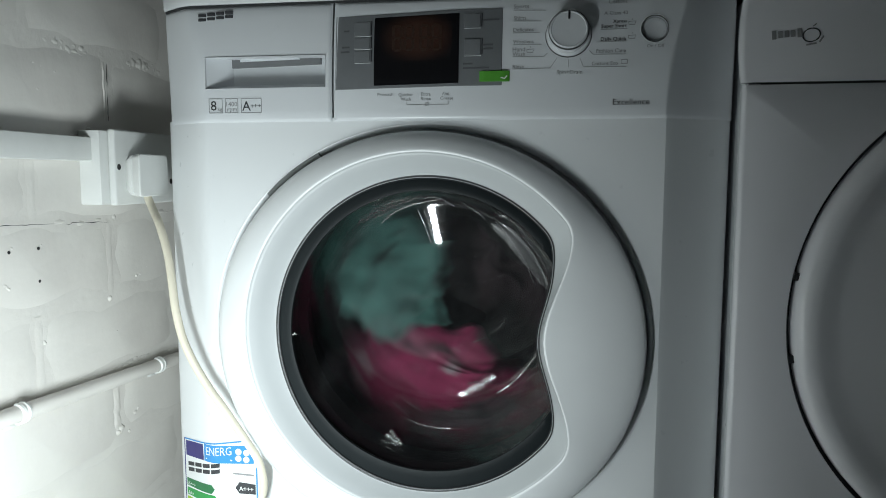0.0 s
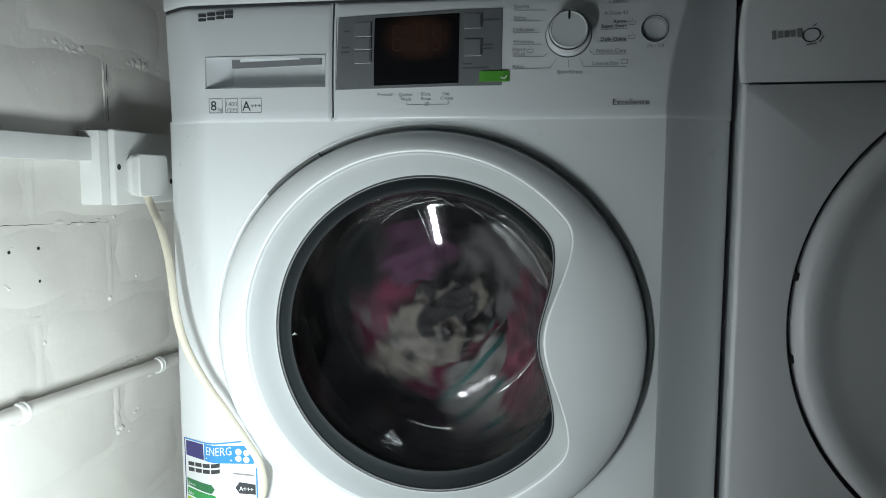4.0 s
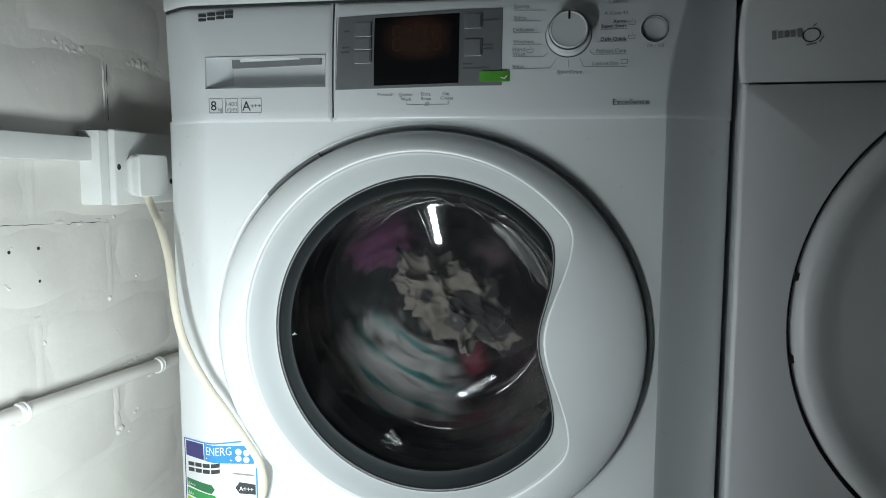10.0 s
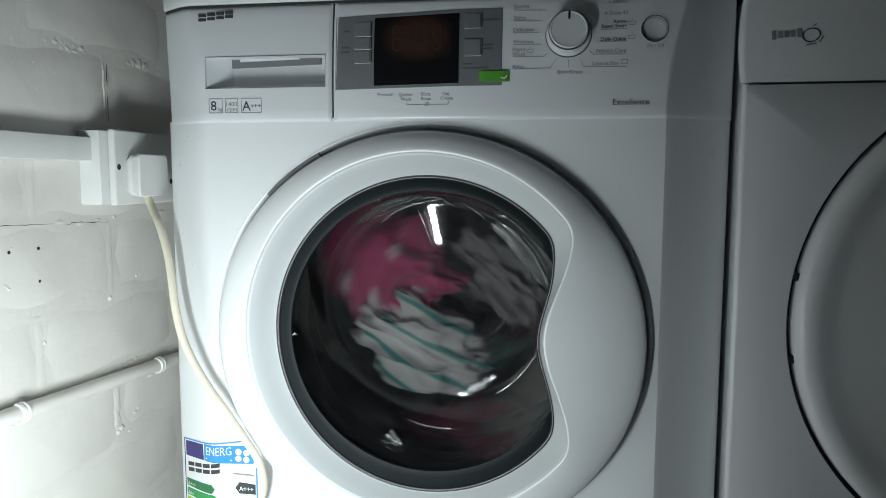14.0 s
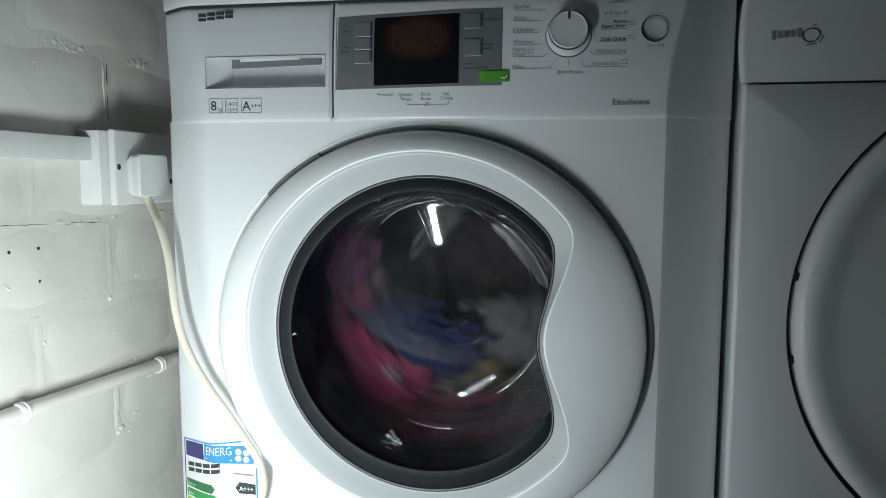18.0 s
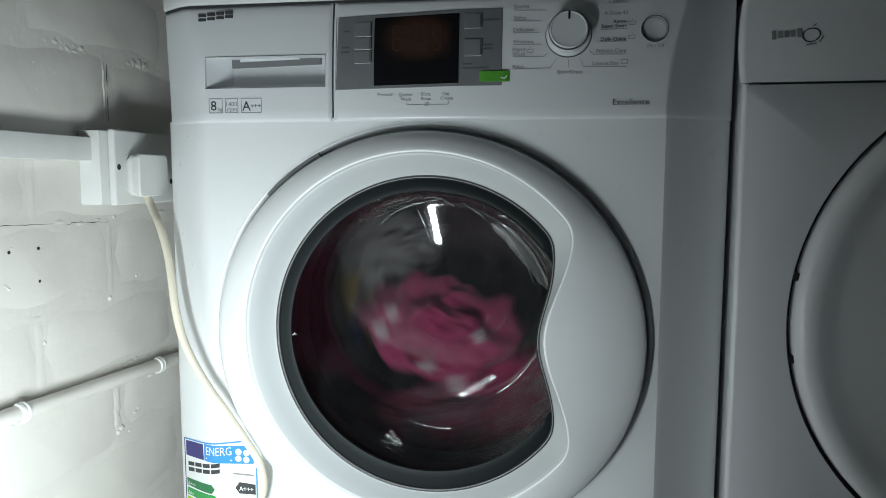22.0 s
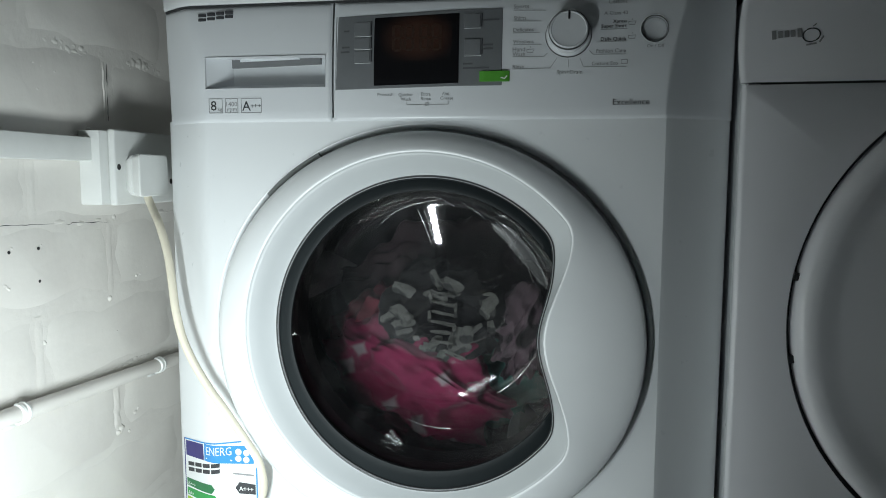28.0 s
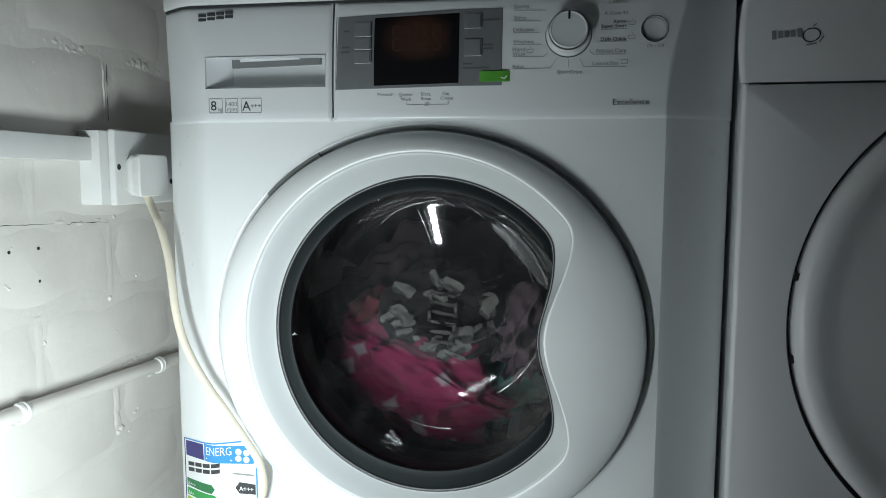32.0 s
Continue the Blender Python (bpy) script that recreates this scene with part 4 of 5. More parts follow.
# ---- wall fittings ----
trunk = tagged(empty("cable_trunking", WALL_X, -0.35, 0.676), "white plastic cable trunking along the wall", "trunking")
smooth(part("cover", box(0.0, 0.016, -0.6, 0.331, 0.0, 0.026, 0.0015), SOCKET, trunk), 40)
smooth(part("end_cap", box(0.0, 0.018, 0.3330, 0.352, -0.0015, 0.0275, 0.001), SOCKET, trunk), 40)
socket = tagged(empty("wall_socket", WALL_X, -0.013, 0.626), "white surface-mounted double wall socket", "socket")
smooth(part("mounting_box", box(0.0, 0.026, -0.013, 0.145, 0.001, 0.084, 0.002), SOCKET, socket), 40)
smooth(part("face_plate", box(0.0265, 0.035, 0.0, 0.146, 0.0, 0.086, 0.003, 3), SOCKET, socket), 40)
for y, z in ((0.0075, 0.0435), (0.117, 0.0265)):
    part("screw_hole", loft(disc_rings(0, 0, [(0.0034, 0.0), (0.0034, -0.0004), (0.0005, -0.0004)], 14), True, False, True), HOLE, socket, "dark screw hole").matrix_basis = pose(0.0350, y, z, 0, 0, 90)
plug = tagged(empty("mains_plug", -0.0598, -0.0105, 0.6605), "white moulded mains plug in the socket", "plug")
pb = loft([rounded_rect(-0.0215, 0.0262, -0.0200, 0.0190, 0.008, 0.0), rounded_rect(-0.0262, 0.0278, -0.0236, 0.0226, 0.008, -0.0060), rounded_rect(-0.0266, 0.0280, -0.0240, 0.0230, 0.007, -0.0100), rounded_rect(-0.0254, 0.0276, -0.0236, 0.0226, 0.007, -0.0108), rounded_rect(-0.0280, 0.0284, -0.0246, 0.0236, 0.006, -0.0150), rounded_rect(-0.0315, 0.0286, -0.0248, 0.0238, 0.005, -0.0228), rounded_rect(-0.0311, 0.0282, -0.0244, 0.0234, 0.005, -0.0236), rounded_rect(-0.0300, 0.0272, -0.0234, 0.0224, 0.0048, -0.0240)], True, True, True)
smooth(part("plug_body", pb, SOCKET, plug), 12).matrix_basis = pose(0, 0.0385, 0, 0, 0, 90)
cable_points = [(-0.0470, 0.0271, 0.6399), (-0.0445, 0.0260, 0.6320), (-0.0300, 0.0123, 0.6181), (-0.0123, -0.006, 0.6032), (0.0031, -0.018, 0.5726), (0.0116, -0.026, 0.5421), (0.0172, -0.030, 0.5112), (0.0250, -0.031, 0.4799), (0.0378, -0.031, 0.4516), (0.0548, -0.030, 0.4230), (0.0689, -0.030, 0.4044), (0.0838, -0.029, 0.3822), (0.0974, -0.028, 0.3618), (0.1078, -0.027, 0.3438),
                (0.1125, -0.025, 0.3202), (0.1092, -0.023, 0.2983), (0.095, -0.019, 0.262), (0.060, -0.012, 0.20), (0.020, -0.012, 0.12), (0.005, -0.03, 0.03), (-0.02, -0.04, 0.006)]
smooth(tagged(part("mains_cable", tube_bm(spline(cable_points, 8), 0.0046), CREAM), "cream mains cable hanging down in front of the machine", "cable"), 60)
pipe = tagged(empty("wall_pipe", WALL_X, 0.0, 0.0), "thin white painted pipe clipped along the wall", "pipe")
smooth(part("tube", tube_bm([(0.0085, -1.2 + 0.2 * k, 0.4170 - 0.070 * (-1.2 + 0.2 * k)) for k in range(9)], 0.0085, 16), BRICK, pipe), 60)
for y in (-0.1440, 0.1000):
    ring = [[(0.0085 + (0.0085 + h) * math.cos(a), y + dy, 0.4170 - 0.070 * y + (0.0085 + h) * math.sin(a)) for dy, h in ((-0.006, 0.0), (-0.005, 0.002), (-0.002, 0.0025), (-0.0005, 0.001), (0.0005, 0.001), (0.002, 0.0025), (0.005, 0.002), (0.006, 0.0))] for a in (radians(-100 + 10 * k) for k in range(21))]
    smooth(part("pipe_clip", loft(ring, False), SOCKET, pipe, "white pipe clip"), 50)
    foot = [[(0.0005 + 0.0045 * f * (1 - (2 * u) ** 2), y + 0.012 * u * 2, 0.4170 - 0.070 * y - 0.0085 - 0.006 * f - 0.002 * abs(u)) for u in [k / 12 - 0.5 for k in range(13)]] for f in (0.0, 0.5, 0.8, 0.5, 0.0)]
    smooth(part("clip_foot", loft(foot, False), SOCKET, pipe, "painted foot of the clip"), 60)

# ---- the lamp that lights the machines, standing beside the wall ----
LAMP_X, LAMP_Y, LAMP_Z = 0.184, -0.480, 0.352
lamp = tagged(empty("work_lamp", LAMP_X, LAMP_Y, 0), "upright cold-white strip lamp on a stand", "lamp")
AIM = Vector((-0.125, 0.0, 0.42))
turn_to = math.degrees(math.atan2(-(AIM.x - LAMP_X), AIM.y - LAMP_Y))
for name, b, m in (("housing", box(-0.016, 0.016, -0.030, -0.008, LAMP_Z - 0.11, LAMP_Z + 0.11, 0.003), PLASTIC), ("base", box(-0.06, 0.06, -0.09, 0.03, 0.0, 0.02, 0.005), TRIM_DARK), ("stem", box(-0.008, 0.008, -0.028, -0.012, 0.02, LAMP_Z - 0.11), TRIM_DARK)):
    part(name, b, m, lamp).matrix_basis = pose(0, 0, 0, 0, 0, turn_to)
light = bpy.data.lights.new("lamp_strip", "AREA")
light.shape, light.size, light.size_y, light.spread = "RECTANGLE", 0.015, 0.23, radians(171)
light.energy, light.color = LAMP_POWER, LAMP_COLOUR
strip = new("lamp_strip", light)
strip.matrix_basis = look((LAMP_X, LAMP_Y, LAMP_Z), (AIM.x, AIM.y, LAMP_Z), 9)

# ---- the laundry in the drum ----
def crumpled(name, size, seed, grain, material, label, category, lump=0.34, fold=0.013, wave=0.052, flap=0.20):
    """A bunched piece of cloth: an uneven flattened lump whose surface rises in rounded folds with sharp creases between them.
    grain: the way the folds run, in degrees; fold, wave: height and spacing of the largest folds."""
    rng = random.Random(seed)
    bm = bmesh.new()
    bmesh.ops.create_icosphere(bm, subdivisions=6, radius=1.0)
    off = Vector((seed * 3.1, seed * 1.7, seed * 5.3))
    waves = []
    for k, (high, long) in enumerate(((1.0, 1.0), (0.75, 0.83), (0.5, 0.52), (0.28, 0.30), (0.16, 0.19))):
        a = radians(grain + 90 + rng.uniform(-26, 26) + (55 if k == 1 else 0))
        waves.append((Vector((math.cos(a), 0.35 * math.sin(a * 2 + k), math.sin(a))), high * fold, 2 * math.pi / (long * wave), rng.uniform(0, 6)))
    for v in bm.verts:
        d = v.co.copy()
        low = noise.noise(d * 1.15 + off * 2)
        mid = noise.noise(d * 2.5 - off)
        p = Vector((d.x * size[0], d.y * size[1], d.z * size[2])) * (1 + lump * low + flap * mid)
        warp = noise.noise_vector(p * 13.0 + off)
        swell = 0.62 + 0.75 * noise.noise(p * 17.0 - off)
        q = p.copy()
        for way, high, rate, phase in waves:
            f = rate * p.dot(way) + phase + 2.6 * warp.dot(Vector((1, 0.6, -0.8))) * min(1.0, 0.02 * rate)
            ridge = 1.5 * math.sqrt(0.06 + math.cos(0.5 * f) ** 2) - 1.0
            q += d * (high * swell * ridge) - way * (0.32 * high * swell * math.sin(f))
        v.co = q
    ob = part(name, bm, material)
    ob.data.shade_smooth()
    return tagged(ob, label, category, group="laundry in the drum")


TEAL = cloth_material("teal_cotton", (0.10, 0.29, 0.24), vary=0.45)
STRIPED = cloth_material("striped_cotton", (0.46, 0.46, 0.43), (0.05, 0.22, 0.20), "stripes", 9.5, vary=0.12)
PINK = cloth_material("pink_spotted_towelling", (0.37, 0.036, 0.120), (0.50, 0.44, 0.45), "stars", 19.0, vary=0.22)
BEIGE = cloth_material("beige_print", (0.34, 0.31, 0.26), (0.05, 0.05, 0.05), "patches", 22.0, vary=0.25)
CRIMSON = cloth_material("crimson_cotton", (0.28, 0.036, 0.068), (0.36, 0.26, 0.26), "stars", 13.0, vary=0.3)
BLUE = cloth_material("blue_cotton", (0.010, 0.020, 0.110), vary=0.35)
MULTI = cloth_material("olive_print", (0.25, 0.23, 0.17), (0.36, 0.25, 0.055), "patches", 16.0, vary=0.35)
PURPLE = cloth_material("purple_cotton", (0.165, 0.045, 0.125), vary=0.3)
BLACK = cloth_material("black_jersey", (0.013, 0.014, 0.015), vary=0.3)
MAUVE = cloth_material("mauve_crinkle", (0.20, 0.145, 0.165), (0.035, 0.025, 0.03), "patches", 24.0, vary=0.3)
PALE = cloth_material("pale_grey_cotton", (0.235, 0.232, 0.225), vary=0.15)
DARK = cloth_material("dark_maroon_cotton", (0.060, 0.036, 0.042), vary=0.3)
SMOKE = cloth_material("charcoal_maroon_print", (0.225, 0.052, 0.090), (0.125, 0.074, 0.088), "patches", 18.0, vary=0.4)
GREY_PRINT = cloth_material("grey_fabric_print", (0.40, 0.42, 0.38), (0.15, 0.16, 0.15), "patches", 34.0, vary=0.4)
ORANGE = cloth_material("orange_print", (0.60, 0.14, 0.05), vary=0.2)
AZURE = cloth_material("azure_print", (0.03, 0.14, 0.55), vary=0.2)

teal_garment = crumpled("teal_garment", (0.086, 0.046, 0.076), 1, 20, TEAL, "teal green cotton garment bunched up in the drum", "garment")
tea_towel = crumpled("tea_towel", (0.056, 0.042, 0.094), 2, 85, STRIPED, "white tea towel with thin teal stripes", "towel", lump=0.24, fold=0.011, wave=0.040)
spotted_towel = crumpled("spotted_towel", (0.108, 0.046, 0.074), 3, 10, PINK, "bright pink towel with white stars", "towel", lump=0.28, fold=0.014, wave=0.055)
printed_top = crumpled("printed_top", (0.080, 0.040, 0.048), 4, -15, BEIGE, "beige and dark printed top, badly creased", "garment", fold=0.014, wave=0.030)
crimson_shirt = crumpled("crimson_shirt", (0.078, 0.046, 0.058), 5, 15, CRIMSON, "crimson shirt with pale marks", "shirt", fold=0.014, wave=0.040)
blue_garment = crumpled("blue_garment", (0.094, 0.036, 0.046), 6, 5, BLUE, "royal blue cotton garment, loosely bunched", "garment", fold=0.012, wave=0.036)
patterned_shirt = crumpled("patterned_shirt", (0.062, 0.040, 0.054), 7, 30, MULTI, "olive and yellow patterned shirt", "shirt", fold=0.014, wave=0.034)
purple_garment = crumpled("purple_garment", (0.048, 0.034, 0.036), 8, 0, PURPLE, "small purple garment among the laundry", "garment", fold=0.010, wave=0.030)
lettered_top = crumpled("lettered_top", (0.082, 0.036, 0.066), 9, 20, BLACK, "black top with a grey lettered print", "garment", fold=0.010, wave=0.036)
mauve_garment = crumpled("mauve_garment", (0.036, 0.034, 0.060), 10, 70, MAUVE, "crinkled mauve garment with dark creases", "garment", fold=0.013, wave=0.024)
pale_garment = crumpled("pale_garment", (0.080, 0.036, 0.046), 11, 10, PALE, "pale grey cotton garment", "garment", fold=0.012, wave=0.038)
grey_garment = crumpled("grey_garment", (0.130, 0.036, 0.038), 14, 5, SMOKE, "maroon and charcoal patterned garment low in the drum", "garment", fold=0.013, wave=0.034)
# added dark sheet that gives the drum's depth its shade and hides laundry
dark_backdrop = crumpled("dark_backdrop", (0.185, 0.034, 0.165), 12, 30, DARK, "dark maroon cloth added as a backdrop deep in the drum", "garment", fold=0.014, wave=0.060)


def cloth_patch(name, parent, x, z, w, h, turn, material, y=-0.040, seed=0):
    """A scrap of printed cloth: a wavy plate with a ragged outline, standing a little off its garment."""
    bm = bmesh.new()
    middle = bm.verts.new((0, 0, 0))
    rings = []
    for f in (0.35, 0.7, 1.0):
        ring = []
        for k in range(28):
            a = 2 * math.pi * k / 28
            c, s = math.cos(a), math.sin(a)
            square = 1 / max(abs(c), abs(s)) ** 0.75
            ragged = 1 + 0.30 * noise.noise(Vector((c * 1.3, s * 1.3, seed * 4.7))) + 0.12 * noise.noise(Vector((c * 4, s * 4, seed * 2.9 + 7)))
            px, pz = 0.5 * w * c * square * ragged * f, 0.5 * h * s * square * ragged * f
            ring.append(bm.verts.new((px, 0.006 * noise.noise(Vector((px * 70, pz * 70, seed * 1.3))) + 0.004 * f * f * noise.noise(Vector((c, s, seed * 0.7))), pz)))
        rings.append(ring)
    for k in range(28):
        j = (k + 1) % 28
        bm.faces.new((middle, rings[0][k], rings[0][j]))
        for p, q in zip(rings, rings[1:]):
            bm.faces.new((p[k], q[k], q[j], p[j]))
    bmesh.ops.solidify(bm, geom=list(bm.faces), thickness=0.0012)
    ob = smooth(part(name, bm, material, parent), 50)
    ob.matrix_basis = pose(x, y, z, 0, -turn, 0)
    return ob


for k, (x, z, w, h, turn) in enumerate(((0.004, 0.030, 0.032, 0.0046, -5), (0.005, 0.018, 0.034, 0.0046, -4), (0.006, 0.006, 0.034, 0.0046, -3), (0.006, -0.006, 0.032, 0.0046, -1), (0.007, -0.018, 0.030, 0.0046, 1), (0.008, -0.030, 0.026, 0.0046, 3),
                                        (-0.011, 0.024, 0.0046, 0.015, 6), (-0.011, 0.000, 0.0046, 0.015, 8), (0.021, 0.012, 0.0046, 0.018, 4), (0.022, -0.013, 0.0046, 0.014, -4), (0.020, -0.030, 0.0046, 0.012, -8))):
    cloth_patch("print_bar", lettered_top, x, z, w, h, turn, GREY_PRINT, -0.048, k)
print_rng = random.Random(17)
for k in range(26):
    a = print_rng.uniform(0, 2 * math.pi)
    f = print_rng.uniform(0.42, 0.95)
    cloth_patch("print_scrap", lettered_top, 0.074 * f * math.cos(a), 0.060 * f * math.sin(a), print_rng.uniform(0.008, 0.032), print_rng.uniform(0.006, 0.022), print_rng.uniform(-70, 70), GREY_PRINT, -0.036 - 0.012 * (1 - f), 20 + k)
for k, (x, z, w, h, turn, m) in enumerate(((0.010, 0.020, 0.026, 0.010, 30, ORANGE), (-0.018, -0.030, 0.024, 0.018, -10, AZURE), (0.020, -0.020, 0.034, 0.010, 70, MULTI), (-0.020, 0.022, 0.018, 0.010, 60, GREY_PRINT))):
    cloth_patch("print_scrap", patterned_shirt, x, z, w, h, turn, m, -0.042, 40 + k)
cloth_patch("white_tag", printed_top, 0.020, -0.012, 0.026, 0.020, 8, PALE, -0.043, 61)

# ---- bricks of the painted wall, nearest stretch ----
def brick_mesh(seed, length, height):
    bm = bmesh.new()
    nu, nv = 14, 7
    rows = []
    for j in range(nv):
        row = []
        for i in range(nu):
            u, v = i / (nu - 1), j / (nv - 1)
            d = min(u * length, (1 - u) * length, v * height, (1 - v) * height)
            wob = noise.noise(Vector((u * 3, v * 2, seed * 3.7)))
            x = 0.0018 * noise.noise(Vector((u * 5, v * 3, seed * 1.9))) - (0.0026 if d < 1e-6 else 0.0004 if d < height / 5 else 0)
            row.append(bm.verts.new((x, (u - 0.5) * length + 0.0015 * wob, (v - 0.5) * height + 0.0022 * noise.noise(Vector((u * 4, v * 4, seed * 5.1))))))
        rows.append(row)
    for j in range(nv - 1):
        for i in range(nu - 1):
            bm.faces.new((rows[j][i], rows[j][i + 1], rows[j + 1][i + 1], rows[j + 1][i]))
    me = bpy.data.meshes.new("brick")
    bmesh.ops.recalc_face_normals(bm, faces=bm.faces)
    bm.to_mesh(me)
    bm.free()
    me.materials.append(BRICK)
    me.shade_smooth()
    return me


COURSE, BRICK_L = 0.0935, 0.262
brick_meshes = [brick_mesh(s, BRICK_L - 0.004, COURSE - 0.004) for s in range(9)]
for j in range(0, 12):
    zc = 0.7985 + COURSE * (j - 8) + COURSE / 2
    for i in range(-3, 4):
        yc = (0.029 if j % 2 == 1 else -0.101) + BRICK_L * (i + 0.5)
        if -0.75 < yc < 0.6:
            ob = new("brick", brick_meshes[(i * 5 + j * 7) % 9])
            ob.parent = wall_left
            ob.matrix_basis = pose(WALL_X + 0.0005 * math.sin(i * 2.1 + j * 1.3), yc, zc)


def mortar_ridge(z, y0, y1, proud, half, seed):
    bm = bmesh.new()
    n, rows = int((y1 - y0) / 0.0013), []
    for j in range(15):
        v = j / 14 - 0.5
        row = []
        for i in range(n + 1):
            y = y0 + (y1 - y0) * i / n
            edge = 1 - (2 * abs(v)) ** 2
            amp = 0.5 + 0.9 * noise.noise(Vector((y * 9, 0, seed)))
            rough = 0.45 * noise.noise(Vector((y * 38, v * 1.6, seed))) + 0.75 * abs(noise.noise(Vector((y * 95, v * 4, seed)))) + 0.25 * noise.noise(Vector((y * 200, v * 8, seed))) - 0.2
            row.append(bm.verts.new((WALL_X - 0.003 + (proud * max(0.1, amp) * (0.6 + rough)) * edge, y, z + 2 * v * half * (1 + 0.35 * noise.noise(Vector((y * 22, 3, seed)))))))
        rows.append(row)
    for j in range(14):
        for i in range(n):
            bm.faces.new((rows[j][i], rows[j][i + 1], rows[j + 1][i + 1], rows[j + 1][i]))
    ob = smooth(part("mortar_joint", bm, MORTAR, wall_left, "rough smeared mortar under paint"), 70)
    return tagged(ob, kind="stuff")


mortar_ridge(0.7985, -0.4, 0.35, 0.0036, 0.0135, 1.3)
mortar_ridge(0.6110, -0.4, 0.35, 0.0024, 0.0050, 4.1)
mortar_ridge(0.7050, -0.4, 0.35, 0.0040, 0.006, 6.1)
mortar_ridge(0.5180, -0.4, 0.35, 0.0015, 0.006, 8.7)
mortar_ridge(0.4245, -0.4, 0.35, 0.0040, 0.006, 2.9)
mortar_ridge(0.3310, -0.4, 0.35, 0.0018, 0.006, 5.5)
def paint_lumps(name, spots, seed, label):
    """Small dabs of thick paint and plaster: low uneven mounds on the wall."""
    rng = random.Random(seed)
    bm = bmesh.new()
    for y, z, wide, tall, proud in spots:
        o = rng.uniform(0, 50)
        rows = []
        for f in (1.0, 0.75, 0.5, 0.25):
            row = []
            for k in range(14):
                a = 2 * math.pi * k / 14
                c, d = math.cos(a), math.sin(a)
                e = f * (1 + 0.6 * noise.noise(Vector((c * 1.2, d * 1.2, o))))
                row.append(bm.verts.new((WALL_X - 0.0016 + (proud + 0.001) * math.cos(f * math.pi / 2) ** 1.3, y + 1.5 * wide * c * e, z + 1.5 * tall * d * e)))
            rows.append(row)
        for p, q in zip(rows, rows[1:]):
            for k in range(14):
                bm.faces.new((p[k], p[(k + 1) % 14], q[(k + 1) % 14], q[k]))
        bm.faces.new(rows[-1])
    ob = part(name, bm, MORTAR, wall_left, label)
    ob.data.shade_smooth()
    return tagged(ob, kind="stuff")


def head_joint(y, z0, z1, wide, proud, seed):
    """A smeared upright joint: a low ridge that wanders and thins out at its ends."""
    rows = []
    for i in range(34):
        t = i / 33
        z = z0 + (z1 - z0) * t
        fade = min(1.0, 6 * t, 6 * (1 - t))
        mid = y + 0.002 * noise.noise(Vector((t * 4, seed, 0)))
        row = []
        for k in range(9):
            v = k / 4 - 1
            row.append((WALL_X - 0.001 + fade * proud * (1 - v * v) * (1 + 0.5 * noise.noise(Vector((t * 9, v * 1.5, seed)))), mid + wide * v * (1 + 0.4 * noise.noise(Vector((t * 7, 3, seed)))), z))
        rows.append(row)
    ob = smooth(part("mortar_joint", loft(rows, False), MORTAR, wall_left, "smeared upright mortar joint under paint"), 70)
    return tagged(ob, kind="stuff")


for row in ((0.0225, 0.606, 0.512, 0.0050, 0.0003, 1.0), (0.0235, 0.404, 0.346, 0.0065, 0.0011, 2.0), (0.0265, 0.792, 0.722, 0.0022, 0.0010, 4.0), (-0.1010, 0.701, 0.615, 0.0060, 0.0003, 6.0), (-0.1010, 0.514, 0.428, 0.0060, 0.0003, 7.0)):
    head_joint(*row)
lump_rng = random.Random(11)
paint_lumps("paint_lump", [(lump_rng.gauss(0.0, 0.05), 0.608 + lump_rng.gauss(0, 0.005), lump_rng.uniform(0.002, 0.006), lump_rng.uniform(0.0012, 0.0025), lump_rng.uniform(0.0, 0.0003)) for k in range(5)], 2, "lumps of painted plaster under the socket")
paint_lumps("paint_lump", [(lump_rng.uniform(-0.3, 0.1), lump_rng.uniform(0.28, 0.60), lump_rng.uniform(0.001, 0.003), lump_rng.uniform(0.0008, 0.002), lump_rng.uniform(0.0003, 0.0009)) for k in range(26)], 4, "specks and dabs of thick paint")
paint_lumps("paint_lump", [(-0.088, 0.774, 0.0012, 0.0010, 0.0012), (-0.078, 0.772, 0.0013, 0.0010, 0.0012), (-0.058, 0.7690, 0.0022, 0.0018, 0.0018), (-0.084, 0.7480, 0.0016, 0.0012, 0.0012), (-0.004, 0.7130, 0.0030, 0.0014, 0.0016)], 5, "specks of thick paint")
paint_lumps("paint_lump", [(0.0300, 0.3490, 0.0045, 0.0040, 0.0024), (0.0240, 0.3455, 0.0035, 0.0030, 0.0020), (0.0590, 0.3590, 0.0050, 0.0022, 0.0014), (0.0660, 0.3620, 0.0030, 0.0030, 0.0012), (0.0200, 0.5130, 0.0025, 0.0025, 0.0018), (0.0750, 0.5330, 0.0014, 0.0020, 0.0012), (0.0830, 0.5340, 0.0012, 0.0016, 0.0010), (0.0970, 0.5420, 0.0012, 0.0014, 0.0010)], 6, "lumps where the paint ran down")
for y, z in ((-0.1318, 0.5885), (-0.0918, 0.5880), (-0.0928, 0.5535), (-0.1380, 0.5490)):
    paint_lumps("filler_dab", [(y, z, 0.0022, 0.0020, 0.0012)], 7, "dab of filler beside a drilled hole")
for y, z in ((-0.136, 0.5850), (-0.096, 0.5850), (-0.097, 0.5510)):
    part("drill_hole", loft(disc_rings(0, 0, [(0.0017, 0.004), (0.0017, 0.0006), (0.0014, 0.0004), (0.0, 0.0006)], 14)), HOLE, wall_left).matrix_basis = pose(WALL_X + 0.0012, y, z, 0, 0, 90)


